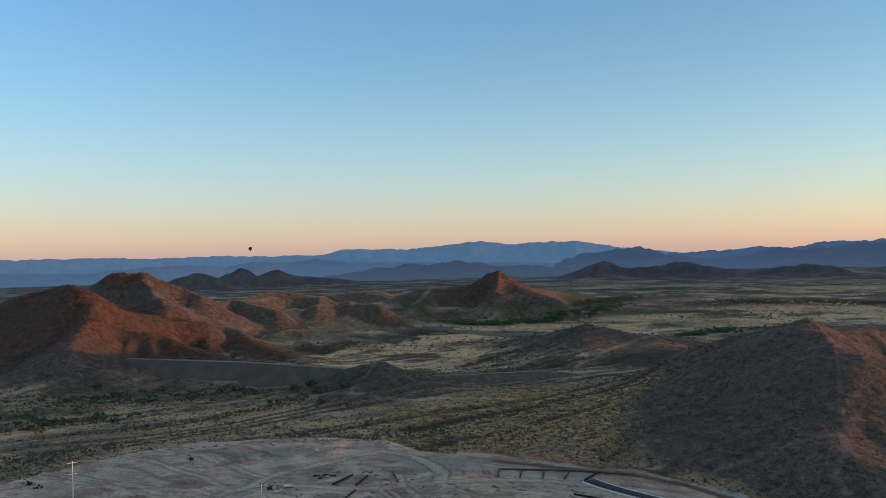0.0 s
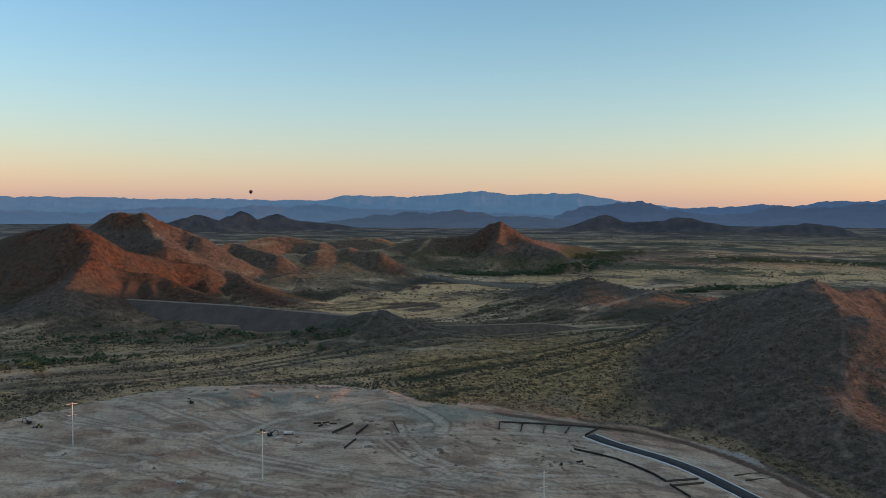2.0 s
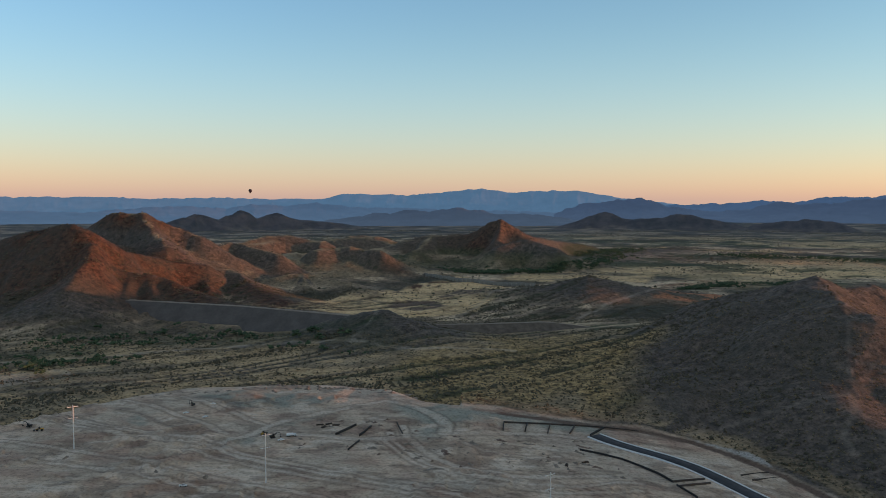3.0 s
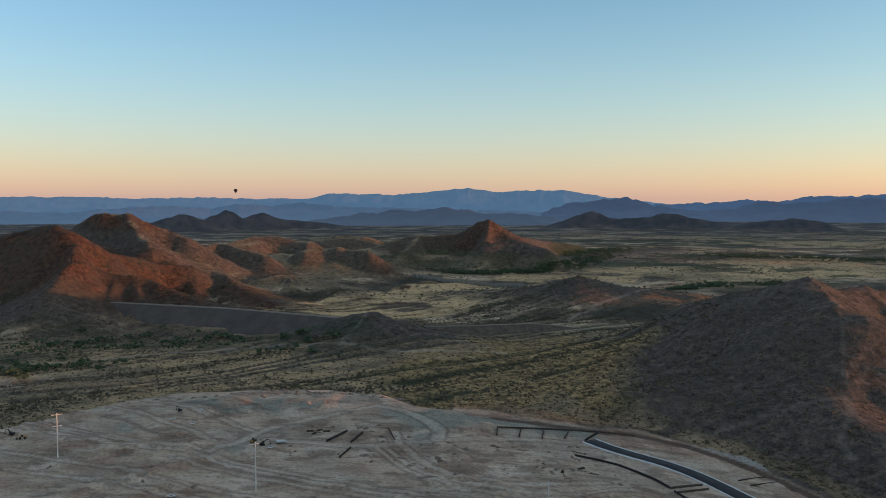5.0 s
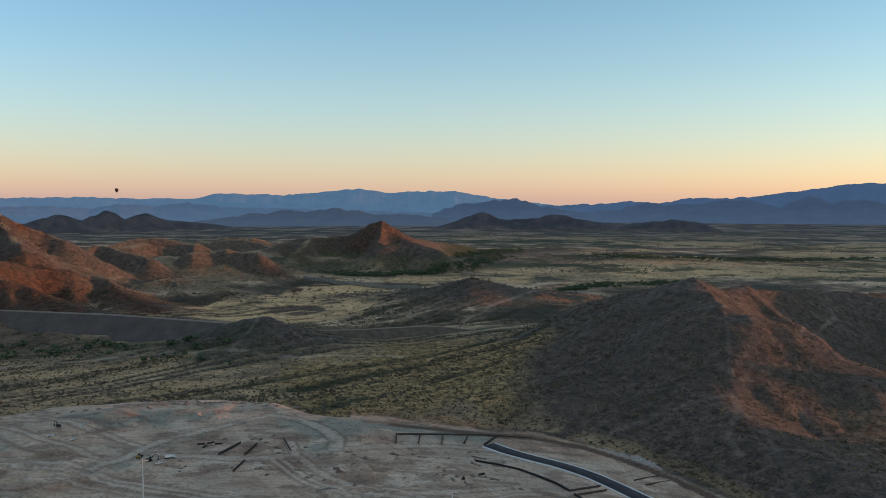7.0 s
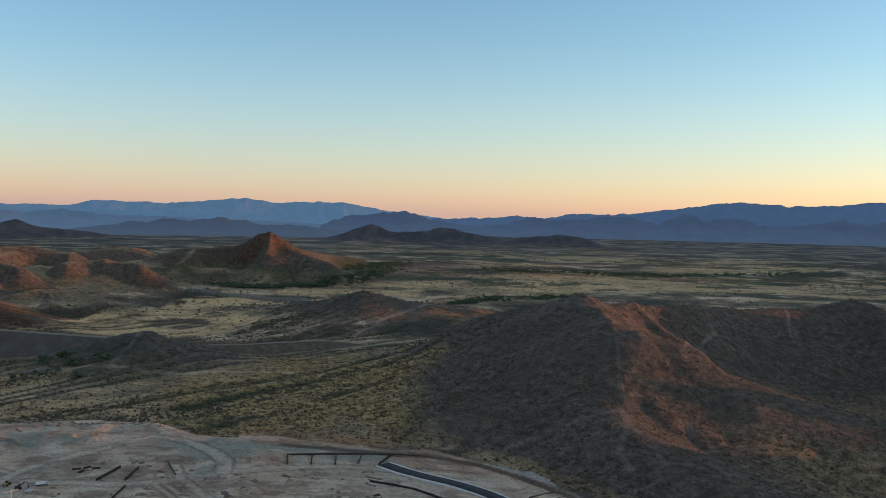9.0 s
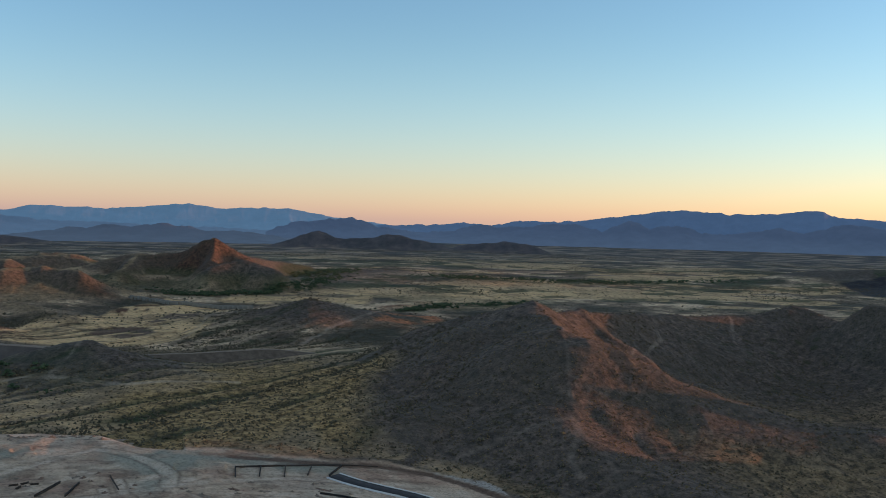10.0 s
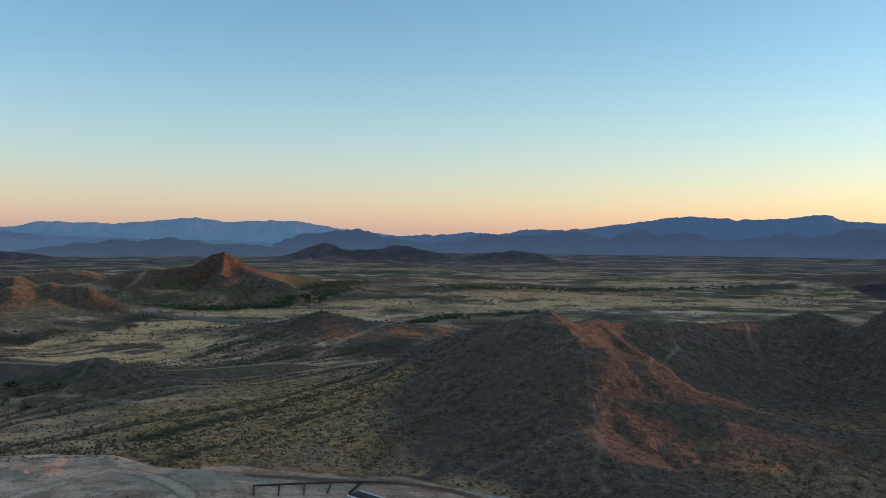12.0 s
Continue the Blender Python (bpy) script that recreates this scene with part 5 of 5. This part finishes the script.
ribbon("road", ROAD, [(-3.2, -0.8), (-3.1, 0.0), (0, 0.06), (3.1, 0.0), (3.2, -0.8)], ASPHALT, 0.55, None, "new dark asphalt road curving through the plots", "structure")
for side, tag in ((-1, "kerb_outer"), (1, "kerb_inner")):
    offs = [(3.1, -0.6), (3.12, 0.15), (3.85, 0.17), (3.9, -0.8)]
    offs = [(side * o, h) for o, h in offs]
    ribbon(tag, ROAD, offs if side > 0 else offs[::-1], CONCRETE, 0.55, None, "pale concrete kerb beside the asphalt", "structure")


# ---- heaps, stacks and rubble
def earth_heap(x, y, size, high, seed, mat, label, category="earth heap", group="earth heaps on the building site"):
    rng = np.random.default_rng(seed)
    n, m = 9, 16
    v = [(0, 0, high)]
    for i in range(1, n):
        r = i / (n - 1)
        for j in range(m):
            a = j * 2 * math.pi / m
            k = 1 + 0.35 * math.sin(a * 2 + seed) + 0.18 * rng.normal()
            v.append((size * r * k * math.cos(a), 0.65 * size * r * k * math.sin(a), 0.6 * high * ((1 - r) ** 1.2) * (1 + 0.2 * rng.normal()) - 0.3 * r))
    f = [(0, 1 + j, 1 + (j + 1) % m) for j in range(m)]
    for i in range(n - 2):
        for j in range(m):
            a, b = 1 + i * m + j, 1 + i * m + (j + 1) % m
            f += [(a, a + m, b + m), (a, b + m, b)]
    ob = mesh_object("dirt_mound", v, f, mat, smooth_faces=True)
    ob.matrix_world = pose(x, y, ground_z(x, y) - 0.05, 0, 0, seed * 37 % 180)
    return tagged(ob, label, category, group)


rng_heaps = random.Random(7)
for k, (hx, hy) in enumerate(((31.5, 324.1), (36, 323.7), (41.9, 324.8), (56.3, 312.8), (-143.8, 318.5), (-137, 315), (-82, 295), (-100, 300), (5, 340), (-30, 335))):
    earth_heap(hx, hy, 2.2 + 1.8 * rng_heaps.random(), 0.7 + 0.7 * rng_heaps.random(), k + 1, EARTH, "small heap of loose brown earth")
for k in range(26):
    a = k / 25
    hx, hy = -150 + 128 * a, 408 + 22 * math.sin(a * 2.6) + rng_heaps.uniform(-5, 4)
    earth_heap(hx, hy, 1.8 + 2.2 * rng_heaps.random(), 0.5 + 0.6 * rng_heaps.random(), 40 + k, EARTH, "small heap of loose brown earth")
for k in range(22):
    hx, hy = rng_heaps.uniform(-20, 60), rng_heaps.uniform(318, 356)
    earth_heap(hx, hy, 1.2 + 1.6 * rng_heaps.random(), 0.4 + 0.5 * rng_heaps.random(), 90 + k, EARTH, "small heap of loose brown earth")


for k in range(64):
    if k % 2:
        hx, hy = rng_heaps.uniform(-60, -16), rng_heaps.uniform(322, 372)
    else:
        hx, hy = rng_heaps.uniform(-16, 50), rng_heaps.uniform(305, 350)
    earth_heap(hx, hy, 1.4 + 2.6 * rng_heaps.random(), 0.3 + 0.6 * rng_heaps.random(), 140 + k, EARTH if k % 3 else RED_EARTH,
               "low heap of scraped earth between building plots")
for k in range(16):
    a = k / 15
    hx, hy = -98 + 62 * a + rng_heaps.uniform(-1, 1), 438 - 8 * a + rng_heaps.uniform(-3, 1)
    earth_heap(hx, hy, 2.4 + 1.4 * rng_heaps.random(), 0.6 + 0.5 * rng_heaps.random(), 220 + k, EARTH, "low heap of scraped earth at the edge of the graded ground")


def timber_stack(x, y, turn, seed):
    rng = random.Random(seed)
    stack = thing("timber_stack", x, y, turn, None, "stack of dark reddish timber beams on bare earth", "timber", "stacks of building material")
    for row in range(3):
        for k in range(4 - row):
            part("beam", box(rng.uniform(-0.3, 0.3), (k - (3 - row) / 2) * 0.5, 0.15 + 0.28 * row, 4.5 + rng.uniform(-0.5, 0.5), 0.4, 0.26, 0.02), TIMBER, stack)
    return stack


stack = timber_stack(-56.1, 363.1, 15, 1)
stack.scale = (0.6, 0.6, 0.6)
for sx, sy, st in ((-52.8, 364.7, 40), (-49.7, 363.6, 5), (-54.2, 360.2, 70), (45.3, 327.4, 30), (38.0, 321.0, 80)):
    copy_thing(stack, pose(sx, sy, ground_z(sx, sy), 0, 0, st))


# ---- hot-air balloon
def hot_air_balloon(x, y, z):
    craft = new("hot_air_balloon")
    craft.matrix_world = pose(x, y, z, 0, 0, 20)
    tagged(craft, "small dark hot-air balloon drifting over far mountains", "balloon")
    prof = [(0.9, -7.5), (2.2, -6.2), (4.2, -3.8), (6.3, -0.8), (7.6, 2.2), (7.9, 4.4), (7.2, 6.8), (5.4, 8.8), (2.8, 10.0), (0.05, 10.4)]
    v = [(r * math.cos(a * math.pi / 12) * (1 + 0.02 * (a % 2)), r * math.sin(a * math.pi / 12) * (1 + 0.02 * (a % 2)), h) for r, h in prof for a in range(24)]
    env = mesh_object("envelope", v, grid_faces(len(prof), 24, True), plain("dark balloon fabric", (0.02, 0.02, 0.028), (0.05, 0.04, 0.05), 0.1, 0.7), smooth_faces=True)
    env.parent = craft
    part("basket", box(0, 0, -10.6, 1.5, 1.2, 1.1, 0.08), TIMBER, craft)
    bm = None
    for sx in (-0.6, 0.6):
        for sy in (-0.5, 0.5):
            bm = rod((sx, sy, -10.1), (sx * 1.2, sy * 1.3, -7.4), 0.03, None, 6, bm)
    part("ropes", bm, STEEL, craft)
    return craft


hot_air_balloon(-969, 3894, 131)
